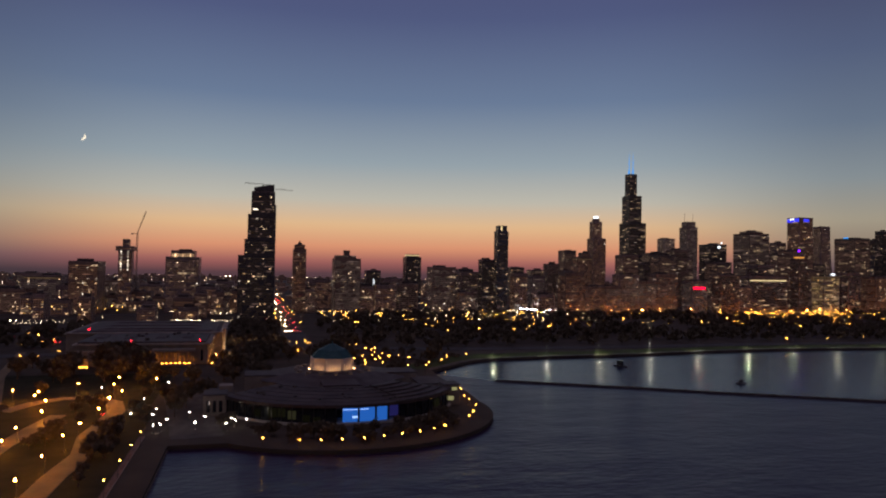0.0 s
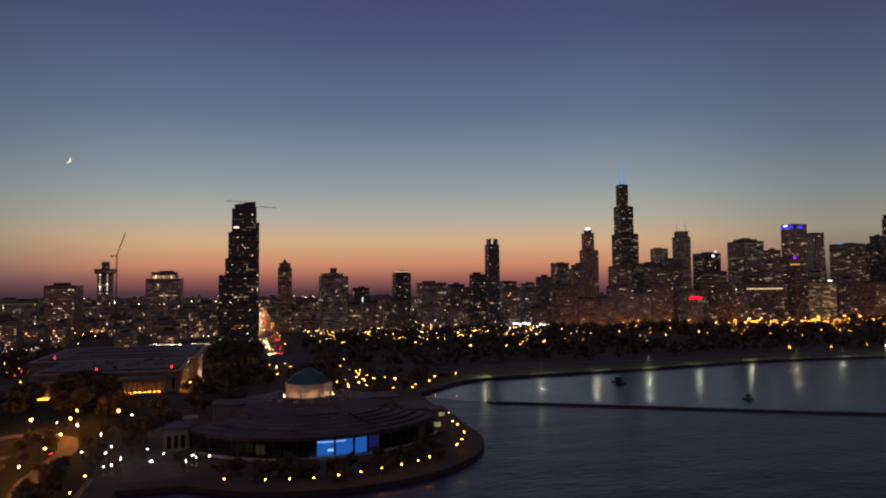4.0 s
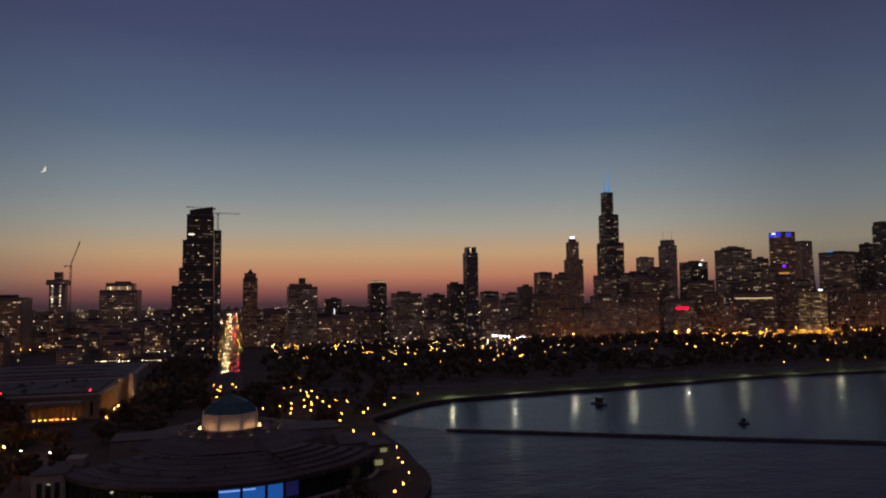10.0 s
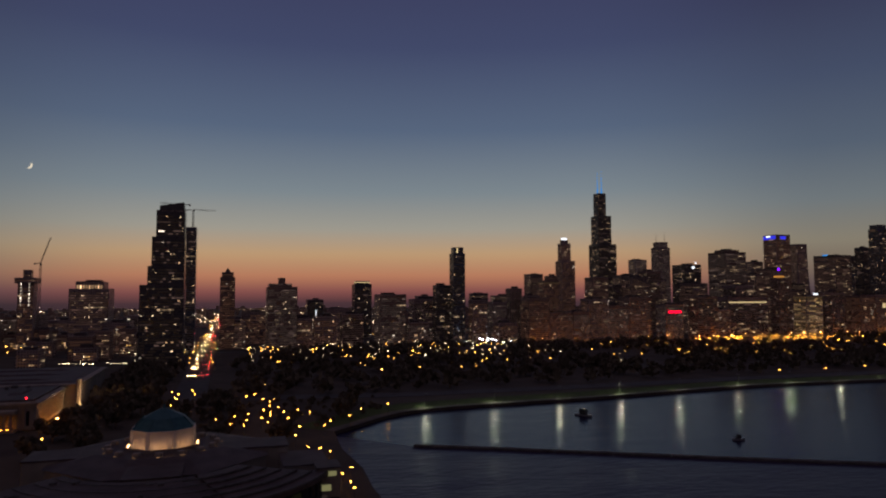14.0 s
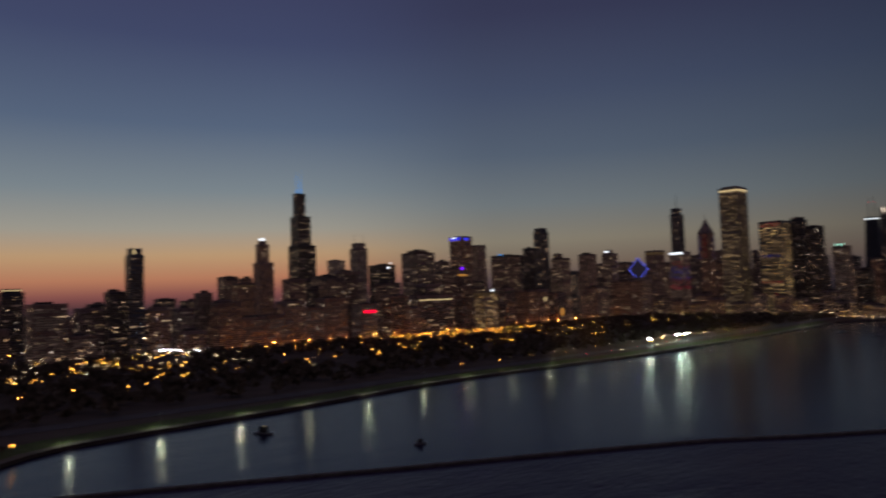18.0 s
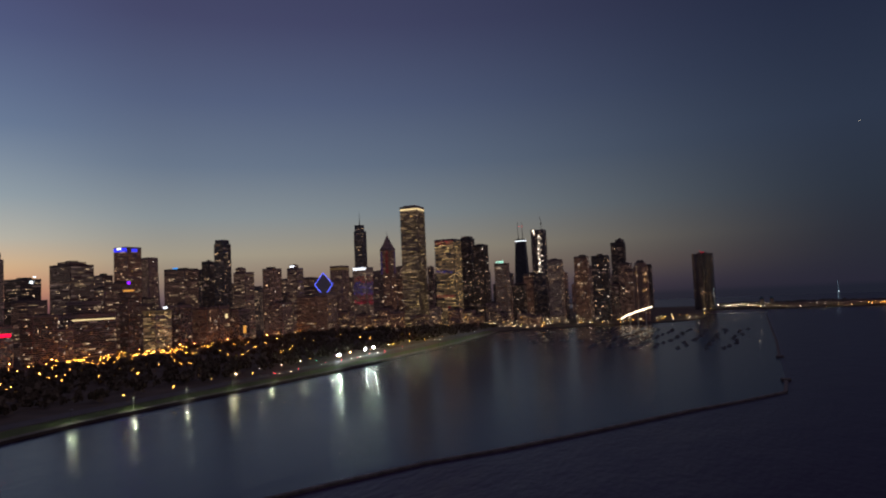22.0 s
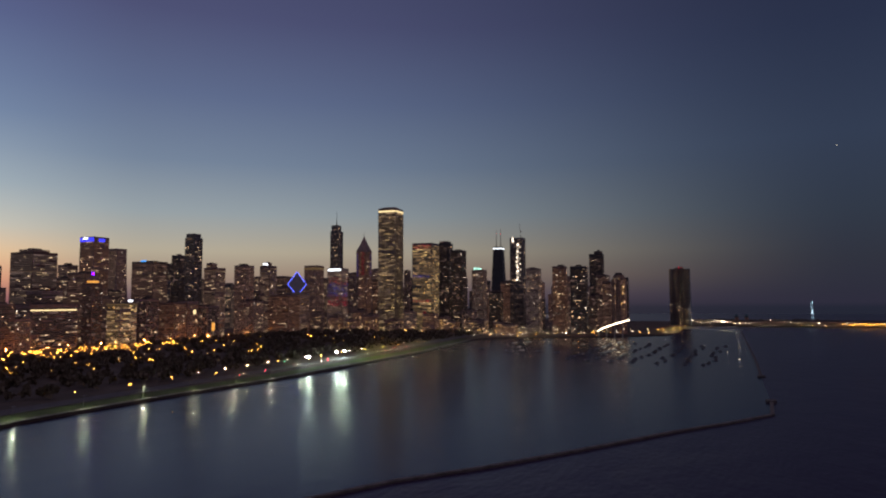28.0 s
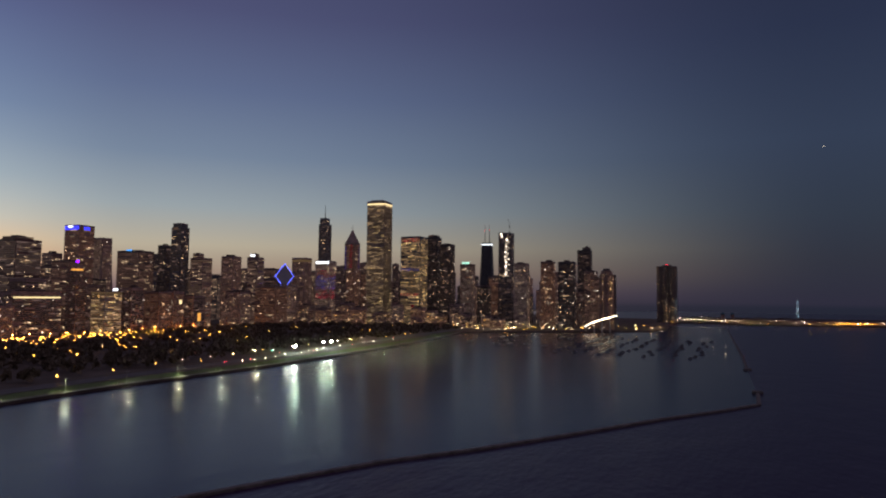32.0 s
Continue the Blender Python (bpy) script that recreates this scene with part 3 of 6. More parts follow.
strip("road_drive", [(-290, -900), (-300, -300), (-330, -60), (-330, 60), (-310, 180), (-308, 330), (-314, 560), (-312, 834), (-318, 1062), (-326, 1262), (-340, 1470), (-345, 1900), (-130, 2300), (-90, 2700), (-300, 3200)], -12, 12, 2.46, M["asphalt"], "wide lakeshore drive in dark asphalt", "road", 0.2)
strip("road_boulevard", [(-330, 0), (-4800, 6)], -14, 14, 2.5, M["asphalt"], "straight boulevard running west into the city", "road", 0.2)
strip("road_avenue", [(-850, -1500), (-850, 1900)], -12, 12, 2.52, M["asphalt"], "avenue at the foot of the street wall", "road", 0.2)
sheet("lawn_campus", [(-180, -262), (600, -262), (600, -105), (-10, -105), (-50, -110), (-180, -110)], 2.3, M["darkgrass"], "very dark grass between the campus roads", "lawn", 0.09)
strip("road_campus", [(-25, -156), (7, -160), (45, -163), (140, -164), (600, -164)], -4.5, 4.5, 2.5, M["roadstone"], "pale museum drive under orange lamps", "road", 0.2)
strip("road_loop", [(-39, -189), (-64, -179), (-78, -166), (-75, -147), (-59, -133), (-32, -127), (-2, -127), (30, -129), (65, -124), (100, -127), (160, -128), (600, -129)], -5.0, 5.0, 2.54, M["roadstone"], "curved pale slip road under orange lamps", "road", 0.2)
strip("road_south", [(-330, -262), (-174, -232), (-39, -193), (40, -188), (160, -186)], -3.5, 3.5, 2.5, M["roadstone"], "pale service road beside the lawns", "road", 0.2)
strip("pavement_plaza", [(-120, -100), (-15, -84), (44, -76)], -13, 13, 2.42, M["paving"], "paved plaza before the aquarium", "pavement", 0.15)

# stone terraces stepping down to the water
terrace = thing("terraced_steps", (80, -89, 0), "weathered stone terrace steps going down to the water", "steps")
for k in range(6):
    part("step", block(260, 2.6, -1.5, 2.6 - 0.45 * k, 86, -14.0 + 2.6 * k), M["wood"], terrace)
    # pale strip added so that each step edge stands out
    part("nosing", block(259.6, 0.35, 2.6 - 0.45 * k, 2.64 - 0.45 * k, 86, -12.9 + 2.6 * k), M["limestone"], terrace)

# breakwater
bw = thing("breakwater", (0, 0, 0), "long low stone breakwater lying across the harbour", "breakwater")
for (x0, y0), (x1, y1) in [*zip(BREAKWATER, BREAKWATER[1:]), *zip(MOLE, MOLE[1:])]:
    n = max(1, int(math.hypot(x1 - x0, y1 - y0) / 24))
    for k in range(n):
        a, b = Vector((x0, y0)).lerp(Vector((x1, y1)), k / n), Vector((x0, y0)).lerp(Vector((x1, y1)), (k + 1) / n)
        mid, ln = (a + b) / 2, (b - a).length
        bm = block(ln - 0.06, 3.0 + rng.uniform(-0.12, 0.12), -2, 1.3 + rng.uniform(-0.05, 0.05), top=0.99, bevel=0.12)
        ob = part("stone_block", bm, M["rock"], bw)
        ob.matrix_basis = pose(mid.x, mid.y, 0, 0, 0, math.degrees(math.atan2(b.y - a.y, b.x - a.x)))
for x, y in ((252, 798), (259, 1008)):
    part("end_block", block(9, 9, -2, 2.3, x, y, 0.9, 0.3), M["rock"], bw)
beacon = thing("harbour_beacon", (263, 1112, 1.3), "small red harbour beacon on the breakwater", "beacon")
part("mast", prism(0.25, 0.18, 0, 6, 8), M["steel"], beacon)
part("lamp", prism(0.14, 0.12, 6, 6.3, 8), M["red"], beacon)

# ---- aquarium ----
AQ = (-46, 2)
aq = thing("aquarium", (*AQ, 2.4), "octagonal marble aquarium with a curved lakeside hall and lit drum", "aquarium")
R = 76


def arc_block(r0, r1, a0, a1, z0, z1, z1_in=None, steps=None, bm=None):
    """A piece of a ring wall or roof, angles in degrees; z1_in: the top at the inner radius."""
    bm = bm or bmesh.new()
    steps = steps or max(1, int(abs(a1 - a0) / 4))
    z1_in = z1 if z1_in is None else z1_in
    rings = []
    for k in range(steps + 1):
        a = radians(a0 + (a1 - a0) * k / steps)
        rings.append([bm.verts.new((r * math.cos(a), r * math.sin(a), z)) for r, z in ((r0, z0), (r1, z0), (r1, z1), (r0, z1_in))])
    for p, q in zip(rings, rings[1:]):
        for k in range(4):
            bm.faces.new((p[k], p[(k + 1) % 4], q[(k + 1) % 4], q[k]))
    bm.faces.new(list(reversed(rings[0])))
    bm.faces.new(rings[-1])
    bmesh.ops.recalc_face_normals(bm, faces=bm.faces[:])
    return bm


A0, A1 = -62, 66
part("base_wall", arc_block(R - 14, R + 1.0, A0, A1, 0, 1.2), M["concrete"], aq)
part("fascia", arc_block(R - 3, R + 1.4, A0, A1, 9.6, 11.2), M["darkroof"], aq, "deep dark curved fascia above the glass")
part("soffit", arc_block(R - 8, R - 3, A0, A1, 9.6, 10.0), M["roof"], aq)
# one long roof slope towards the south, cut into curved steps towards the north
part("roof_slope", arc_block(39, R + 1.0, A0, 24, 10.0, 11.3, 14.7), M["darkroof"], aq, "sloping dark metal roof of the curved hall")
for k in range(6):
    r1 = R + 1.0 - k * 5.8
    part("roof_ring", arc_block(r1 - 6.4, r1, 24, A1 - k * 2.5, 10.4 + k * 0.75, 11.5 + k * 0.75, 11.8 + k * 0.75), M["darkroof"], aq)
    part("ring_edge", arc_block(r1 - 0.3, r1 + 0.12, 20 - k, A1 - k * 2.5, 11.3 + k * 0.75, 11.95 + k * 0.75), M["rock"], aq)
for k in range(5):
    r1 = R - 4 - k * 7.2
    part("roof_seam", arc_block(r1 - 0.18, r1 + 0.18, A0 + 1, 22, 11.42 + (R + 1 - r1) * 0.0943, 11.62 + (R + 1 - r1) * 0.0943), M["rock"], aq)
urng = random.Random(77)
for k in range(22):
    a, r1 = urng.uniform(-60, 62), urng.uniform(42, 66)
    ob = part("roof_unit", block(urng.uniform(1.2, 3.2), urng.uniform(1.2, 2.6), 0, urng.uniform(0.7, 1.5), bevel=0.1), M["rock"], aq)
    ob.matrix_basis = Matrix.Rotation(radians(a), 4, "Z") @ Matrix.Translation((r1, 0, 11.2 + (74 - r1) * 0.09))
# glass front
a = A0 + 1.0
while a < A1 - 4:
    if not -4 < a < 18:
        part("mullion", arc_block(R - 0.5, R + 0.3, a - 0.14, a + 0.14, 1.2, 9.6, steps=1), M["steel"], aq)
    if not -6 < a < 20:
        part("glass_panel", arc_block(R - 0.35, R - 0.2, a + 0.18, a + 4.4, 1.2, 9.6, steps=1), M["glass"], aq)
    a += 4.6
part("lit_tank", arc_block(R - 3.4, R - 1.6, -3, 17, 1.4, 9.4), M["tank"], aq, "bright blue lit water behind the glass")
part("lit_tank_end", arc_block(R - 2.6, R - 1.4, 17.2, 24, 3.0, 9.2), M["blue_wash"], aq, "dimmer blue water behind the glass")
part("tank_rim_light", arc_block(R - 1.5, R - 1.2, -3, 8, 7.9, 8.3), M["tank_pale"], aq)
part("tank_floor_light", arc_block(R - 1.5, R - 1.2, 1.0, 4.0, 3.4, 4.6), M["tank_pale"], aq)
for a1 in (3.6, 11.2, 17.0):
    part("tank_pier", arc_block(R - 1.3, R - 0.6, a1 - 0.4, a1 + 0.4, 1.2, 9.6, steps=1), M["steel"], aq)
for a0, a1, z0, z1 in ((-35, -31, 3.4, 8.4), (-30.5, -27, 3.8, 8.6), (-26, -22.5, 3.0, 7.6), (-20, -16.5, 1.8, 5.6), (-15.5, -12, 1.6, 4.6), (-42, -39, 3, 7), (44, 49, 3.6, 8.4)):
    part("lit_interior", arc_block(R - 0.1, R + 0.1, a0, a1, z0, z1), M["green_dim"], aq, "dim greenish interior light")
# south end: stepped pale blocks
end = part("end_wall", block(16, 13, 0, 11.6, 30, -73, bevel=0.3), M["limestone"], aq, "pale stone end block with tall openings")
part("end_roof", block(16.6, 13.6, 11.6, 12.1, 30, -73), M["roof"], end)
for k in range(3):
    part("tall_opening", block(0.3, 2.0, 2.0, 8.6, 38.05, -76.5 + k * 3.4), M["glass"], end)
part("lower_wing", block(22, 14, 0, 8.6, 10, -71, bevel=0.3), M["limestone"], aq)
part("lower_wing_roof", block(22.6, 14.6, 8.6, 9.1, 10, -71), M["roof"], aq)
part("stair_block", block(9, 8, 9.1, 12.8, 8, -68, bevel=0.2), M["limestone"], aq)
# north end: pavilion with lit windows
pav = part("end_pavilion", block(14, 10, 0, 12.4, 24, 71, bevel=0.2), M["limestone"], aq, "pale end pavilion with lit windows")
part("pavilion_roof", block(14.8, 10.8, 12.4, 12.9, 24, 71), M["darkroof"], aq)
part("lit_window", block(0.3, 6.5, 9.2, 11.2, 31.1, 71), M["pavilion_light"], pav)
part("lit_window", block(0.3, 4.0, 3.0, 5.6, 31.1, 70), M["pavilion_light"], pav)
part("north_wing", block(30, 20, 0, 11, 2, 63, bevel=0.3), M["limestone"], aq)
part("north_roof", block(30.6, 20.6, 11, 11.6, 2, 63), M["roof"], aq)
# old octagon and drum
OX, OY = -21, 0
part("octagon_wall", prism(50, 50, 0, 13, 8, OX, OY, turn=math.pi / 8), M["limestone"], aq)
part("octagon_roof", prism(51, 30, 13, 16.5, 8, OX, OY, turn=math.pi / 8), M["darkroof"], aq)
for k in range(4):
    a = k * math.pi / 2
    for ob in (part("gable_wing", block(34, 22, 0, 14.6, bevel=0.4), M["limestone"], aq), part("gable_roof", block(34.6, 22.6, 14.6, 15.2), M["darkroof"], aq)):
        ob.matrix_basis = Matrix.Translation((OX + 40 * math.cos(a), OY + 40 * math.sin(a), 0)) @ Matrix.Rotation(a, 4, "Z")
part("drum_base", prism(18.0, 17.2, 15, 17.0, 8, OX, OY, turn=math.pi / 8), M["limestone"], aq)
drum = part("drum", prism(14.3, 14.3, 17.0, 24.6, 8, OX, OY, turn=math.pi / 8), M["marble"], aq, "pale floodlit octagonal marble drum")
part("drum_cornice", prism(15.0, 15.0, 24.6, 25.3, 8, OX, OY, turn=math.pi / 8), M["marble"], drum)
dome = part("dome", prism(14.6, 9.6, 25.3, 30.2, 8, OX, OY, turn=math.pi / 8), M["copper"], aq, "blue-green tiled octagonal dome in two slopes")
part("dome_cap", prism(9.5, 1.5, 30.2, 34.0, 8, OX, OY, turn=math.pi / 8), M["copper"], dome)
part("finial", prism(0.7, 0.15, 34.0, 36.2, 8, OX, OY), M["copper"], dome)
for k in range(8):
    a = k * math.pi / 4
    ob = part("dome_rib", block(0.5, 0.6, 0, 6.6), M["copper"], dome)
    c8, s8 = math.cos(a + math.pi / 8), math.sin(a + math.pi / 8)
    ob.matrix_basis = Matrix.Translation((OX + 14.4 * c8, OY + 14.4 * s8, 25.5)) @ Vector((-5.0 * c8, -5.0 * s8, 4.9)).to_track_quat("Z", "Y").to_matrix().to_4x4()
    ob = part("pilaster", block(1.1, 1.4, 17.0, 24.6), M["marble"], drum)
    ob.matrix_basis = Matrix.Translation((OX + 14.5 * c8, OY + 14.5 * s8, 0)) @ Matrix.Rotation(a + math.pi / 8, 4, "Z")
    ob = part("blind_window", block(0.25, 4.2, 18.6, 22.8), M["marble"], drum)
    ob.matrix_basis = Matrix.Translation((OX + 13.3 * math.cos(a), OY + 13.3 * math.sin(a), 0)) @ Matrix.Rotation(a, 4, "Z")
    ob = part("floodlight", block(0.6, 7.0, 17.02, 17.2), M["wash"], aq)
    ob.matrix_basis = Matrix.Translation((OX + 15.3 * math.cos(a), OY + 15.3 * math.sin(a), 0)) @ Matrix.Rotation(a, 4, "Z")
    # low wall added only to hide the floodlights from outside
    ob = part("light_parapet", block(0.4, 13.2, 17.0, 17.7), M["limestone"], aq)
    ob.matrix_basis = Matrix.Translation((OX + 16.1 * math.cos(a), OY + 16.1 * math.sin(a), 0)) @ Matrix.Rotation(a, 4, "Z")
for k in range(16):
    a = k * math.pi / 8
    ob = part("dormer", block(3.0, 2.6, 15.2, 18.2, bevel=0.2), M["limestone"], aq)
    ob.matrix_basis = Matrix.Translation((OX + 24 * math.cos(a), OY + 24 * math.sin(a), 0)) @ Matrix.Rotation(a + math.pi / 2, 4, "Z")
    # added glow strip that brightens the dormer, no lamp of its own
    ob = part("dormer_light", block(1.4, 0.25, 16.42, 16.56), M["dormer_wash"], aq)
    ob.matrix_basis = Matrix.Translation((OX + 26.3 * math.cos(a), OY + 26.3 * math.sin(a), 0)) @ Matrix.Rotation(a + math.pi / 2, 4, "Z")

# ---- natural history museum ----
mu = thing("museum", (-226, -142, 2.4), "long pale neoclassical museum with a lit portico and flat roofs", "museum")
part("east_wing_wall", block(80, 106, 0, 18.6, -40, 1, bevel=0.4), M["limestone"], mu)
part("east_wing_roof", block(76, 102, 18.6, 19.8, -40, 1), M["darkroof"], mu)
part("cornice", block(83, 109, 16.6, 18.0, -40, 1), M["limestone"], mu)
part("main_wall", block(130, 140, 0, 20.6, -145, -7, bevel=0.4), M["limestone"], mu)
part("main_roof", block(124, 134, 20.6, 22.0, -145, -7, 0.94), M["darkroof"], mu)
part("main_cornice", block(133, 143, 19.0, 20.2, -145, -7), M["limestone"], mu)
# added raised blocks in plain roof material, without glazing
for x in (-108, -145, -182):
    part("roof_skylight", block(22, 96, 22.0, 23.2, x, -7, 0.8), M["darkroof"], mu, "long low raised roof block")
for y in (-38, -14, 12, 34):
    part("wing_skylight", block(30, 9, 19.8, 21.0, -42, y, 0.75), M["roof"], mu, "low raised block on the wing roof")
mrng = random.Random(12)
for _ in range(16):
    ux, uy = mrng.uniform(-74, -8), mrng.uniform(-44, 48)
    part("roof_unit", block(mrng.uniform(1.5, 4), mrng.uniform(1.5, 3.5), 19.8, 19.8 + mrng.uniform(0.8, 2.2), ux, uy, bevel=0.1), M["rock"], mu)
# front wall bays: pilasters with tall dark windows between them
for k in range(24):
    y = -50 + k * 4.4
    part("pilaster", block(0.6, 1.0, 1.0, 16.6, 0.3, y), M["limestone"], mu)
    if not 8 < y + 2.2 < 45 and k < 23:
        part("tall_window", block(0.16, 1.9, 3.2, 12.6, 0.1, y + 2.2), M["glass"], mu)
for k in range(16):
    x = -76 + k * 4.8
    part("pilaster", block(1.0, 0.6, 1.0, 16.6, x, 54.3), M["limestone"], mu)
    if k < 15:
        part("tall_window", block(1.9, 0.16, 3.2, 12.6, x + 2.4, 54.1), M["glass"], mu)
part("portico_floor", block(10, 34, 0, 1.6, 3, 26.5), M["limestone"], mu)
part("portico_roof", block(10, 34, 11.6, 14.0, 3, 26.5, bevel=0.2), M["limestone"], mu)
for k in range(9):
    part("column", prism(0.85, 0.72, 1.6, 11.6, 12, 6.5, 12.1 + k * 3.6), M["limestone"], mu)
    if k < 8:
        part("uplight", block(0.6, 2.4, 1.6, 1.8, 3.2, 13.9 + k * 3.6), M["wash_orange"], mu)
part("pavilion_wall", block(6, 20, 0, 12.5, 1.0, -42, bevel=0.3), M["limestone"], mu)
for k in range(3):
    part("pavilion_column", prism(1.0, 0.85, 0, 12, 12, 5.2, -49 + k * 4.5), M["limestone"], mu)
part("pavilion_uplight", block(0.6, 9, 0.1, 0.4, 6.8, -44), M["wash_orange"], mu)
for x in (-4, -14, -26, -44, -60):
    part("north_uplight", block(2.6, 0.6, 0.1, 0.4, x, 57.6), M["wash_north"], mu)
part("corner_uplight", block(2.0, 1.0, 0.1, 0.5, -73, 73), M["wash_corner"], mu)
part("corner_pier", block(9, 3, 0, 24.0, -81, 64.5, bevel=0.3), M["limestone"], mu, "pale floodlit corner pier")
for x, y in ((-4, 47), (-4, -9)):
    part("roof_beacon", block(0.6, 0.6, 19.8, 21.0, x, y), M["red"], mu)
part("roof_beacon", block(0.6, 0.6, 22.0, 23.4, -92, -60), M["red"], mu)

# ---- towers by the boulevard, south of it ----
tower("broad apartment slab with a lit parapet", -901, -328, 60, 46, 90, "brick", 26, 60)
face_band(tower("low wide residential block with lit top floor", -986, -410, 75, 60, 64, "conc", 14, 50), 75, 60, 57, 59, "w_dimy", "lit_floor")
t = tower("concrete tower under construction with work lights", -1011, -285, 24, 24, 112, "conc", 6, 10, plant=False, steps=((32, 32, 121, 0, 0), (12, 12, 133, 0, 0)))
for u in (-7, 5):
    for k in range(7):
        lit(t, ("x", 12.2), u, 108 - k * 5.5 + rng.uniform(-1, 1), "w_white", 1.8, 3.4)


def crane(at, mast, jib, angle, tilt, label):
    """A tower crane: lattice mast, cab, jib and counter-jib."""
    t = thing("tower_crane", at, label, "crane", turn=angle)
    bm = bmesh.new()
    for sx, sy in ((-1, -1), (1, -1), (1, 1), (-1, 1)):
        block(0.4, 0.4, 0, mast, sx, sy, bm=bm)
    for k in range(int(mast / 2.5)):
        block(2.2, 0.25, k * 2.5, k * 2.5 + 0.3, 0, -1, bm=bm)
        block(0.25, 2.2, k * 2.5 + 1.2, k * 2.5 + 1.5, 1, 0, bm=bm)
    part("mast", bm, M["cranered"], t)
    part("cab", block(2.6, 2.4, mast, mast + 2.6, 0.6, 0, bevel=0.2), M["cranered"], t)
    bm = bmesh.new()
    for y, z in ((-0.7, 0), (0.7, 0), (0, 1.4)):
        block(jib, 0.35, z, z + 0.35, jib / 2, y, bm=bm)
    for k in range(int(jib / 2)):
        block(0.22, 1.5, 0.1, 0.35, k * 2 + 1, 0, bm=bm)
    ob = part("jib", bm, M["cranered"], t)
    ob.matrix_basis = pose(0, 0, mast + 2.6, 0, -tilt, 0)
    part("counter_jib", block(12, 1.6, mast + 2.2, mast + 3.2, -6, 0), M["cranered"], t)
    part("counterweight", block(3, 2, mast + 0.6, mast + 3.0, -11, 0), M["concrete"], t)
    return t


crane((-1000, -265, 2.4), 140, 46, 60, 66, "steep luffing tower crane beside an unfinished tower")
t = tower("residential tower with a lit row of tall fins under its top", -926, -174, 58, 56, 102, "conc", 22, 50, steps=((44, 40, 112, 0, 0),))
for k in range(9):
    lit(t, ("x", 22.6), -17 + k * 4.2, 102.5, "w_warm", 2.2, 5.5)
tower("low brick residential block with lit windows", -1060, -303, 80, 60, 56, "brick", 16, 50)
tower("low brick residential block with lit windows", -924, -447, 74, 60, 43, "brick", 14, 50)
tower("low concrete block with a lit top floor", -1168, -257, 65, 50, 45, "conc", 12, 40)
tower("low concrete block with lit windows", -1180, -122, 78, 60, 52, "conc", 12, 40)
t = tower("dark stepped glass skyscraper with a slanted crown", -666, -48, 46, 52, 104, "black", 60, 60, "wwWW", plant=False,
          steps=((40, 43, 128, 0, 4), (36, 39, 165, 0, 6), (32, 34, 198, 0, 8)))
bm = block(28, 29, 189.4, 200, 0, 9)
for v in bm.verts:
    if v.co.z > 194 and v.co.y > 9:
        v.co.z += 8
    if v.co.z > 194 and v.co.y < 9:
        v.co.z += 3
part("slanted_crown", bm, M["black"], t)
part("lit_crown_floor", block(0.4, 7, 169, 171, 16.3, -3), M["w_white"], t)
tower("unfinished glass tower standing behind a taller one", -847, -34, 36, 36, 194, "blueglass", 8, 20, plant=False)
crane((-848, -38, 194), 35, 34, 258, 3, "tower crane on top of an unfinished tower")
crane((-846, -22, 194), 27, 34, 80, -3, "tower crane on top of an unfinished tower")
t = tower("slim tower with a small pyramid top", -919, 31, 24, 24, 121, "brick", 8, 20, plant=False, steps=((19, 19, 128, 0, 0),))
part("pyramid_roof", prism(8.5, 0.6, 125.5, 134.5, 4, turn=math.pi / 4), M["roof"], t)
t = tower("broad brick apartment tower with a stair head", -906, 118, 51, 48, 105, "brick", 20, 60, plant=False, steps=((46, 36, 109, 0, -3),))
part("stair_head", block(11, 11, 106.5, 118, 0, 0), M["brick"], t)
tower("mid-rise block with lit roof sign", -1026, 79, 45, 45, 61, "conc", 12, 30)
t = tower("slim dark tower with a lit vertical strip", -1012, 186, 29, 29, 82, "black", 8, 16)
part("light_strip", block(0.4, 1.4, 30, 62, 14.8, 1), M["white_sign"], t)
part("lit_sign", block(0.4, 14, 23, 25.5, 14.8, 6), M["white_sign"], t)
tower("mid-rise stone block with lit windows", -1005, 225, 39, 39, 66, "stone", 8, 24)
t = tower("dark tower with a lit cornice", -1143, 299, 35, 35, 114, "black", 16, 24, plant=False, steps=((28, 28, 119, 0, 0),))
face_band(t, 28, 28, 114.5, 116, "crown", "lit_cornice")
tower("brown stone hotel block", -914, 307, 47, 47, 91, "brick", 10, 30)
tower("stone block on the avenue", -1015, 393, 41, 41, 82, "stone", 8, 24)
tower("dark office block on the avenue", -955, 415, 26, 26, 108, "black", 4, 14)
t = tower("slim pale glass tower with a lit top", -935, 440, 23, 23, 168, "blueglass", 8, 14, plant=False, steps=((18, 18, 178, 0, 0),))
part("lit_top", block(0.4, 3, 167, 176, 9.3, -3), M["crown"], t)
tower("stone block on the avenue", -932, 479, 27, 27, 81, "stone", 6, 16)
tower("stone block on the avenue", -964, 531, 28, 28, 76, "stone", 6, 16)
tower("office slab behind the avenue", -1043, 600, 26, 26, 103, "brick", 6, 16)
tower("office slab behind the avenue", -1029, 632, 26, 26, 88, "stone", 6, 16)
t = tower("brick office tower with a lit frieze", -1193, 753, 30, 40, 125, "brick", 10, 24, steps=((20, 24, 134, 4, 4),))
face_band(t, 30, 40, 115, 117, "w_dimy", "lit_frieze")

# ---- the centre ----
t = tower("very tall black tower of stepped square tubes", -1830, 1271, 68, 68, 264, "black", 30, 260, "wwW", "w_dim", plant=False, rows=0.7,
          steps=((50, 50, 363, -2, -3), (31, 31, 441, -4, -6)))
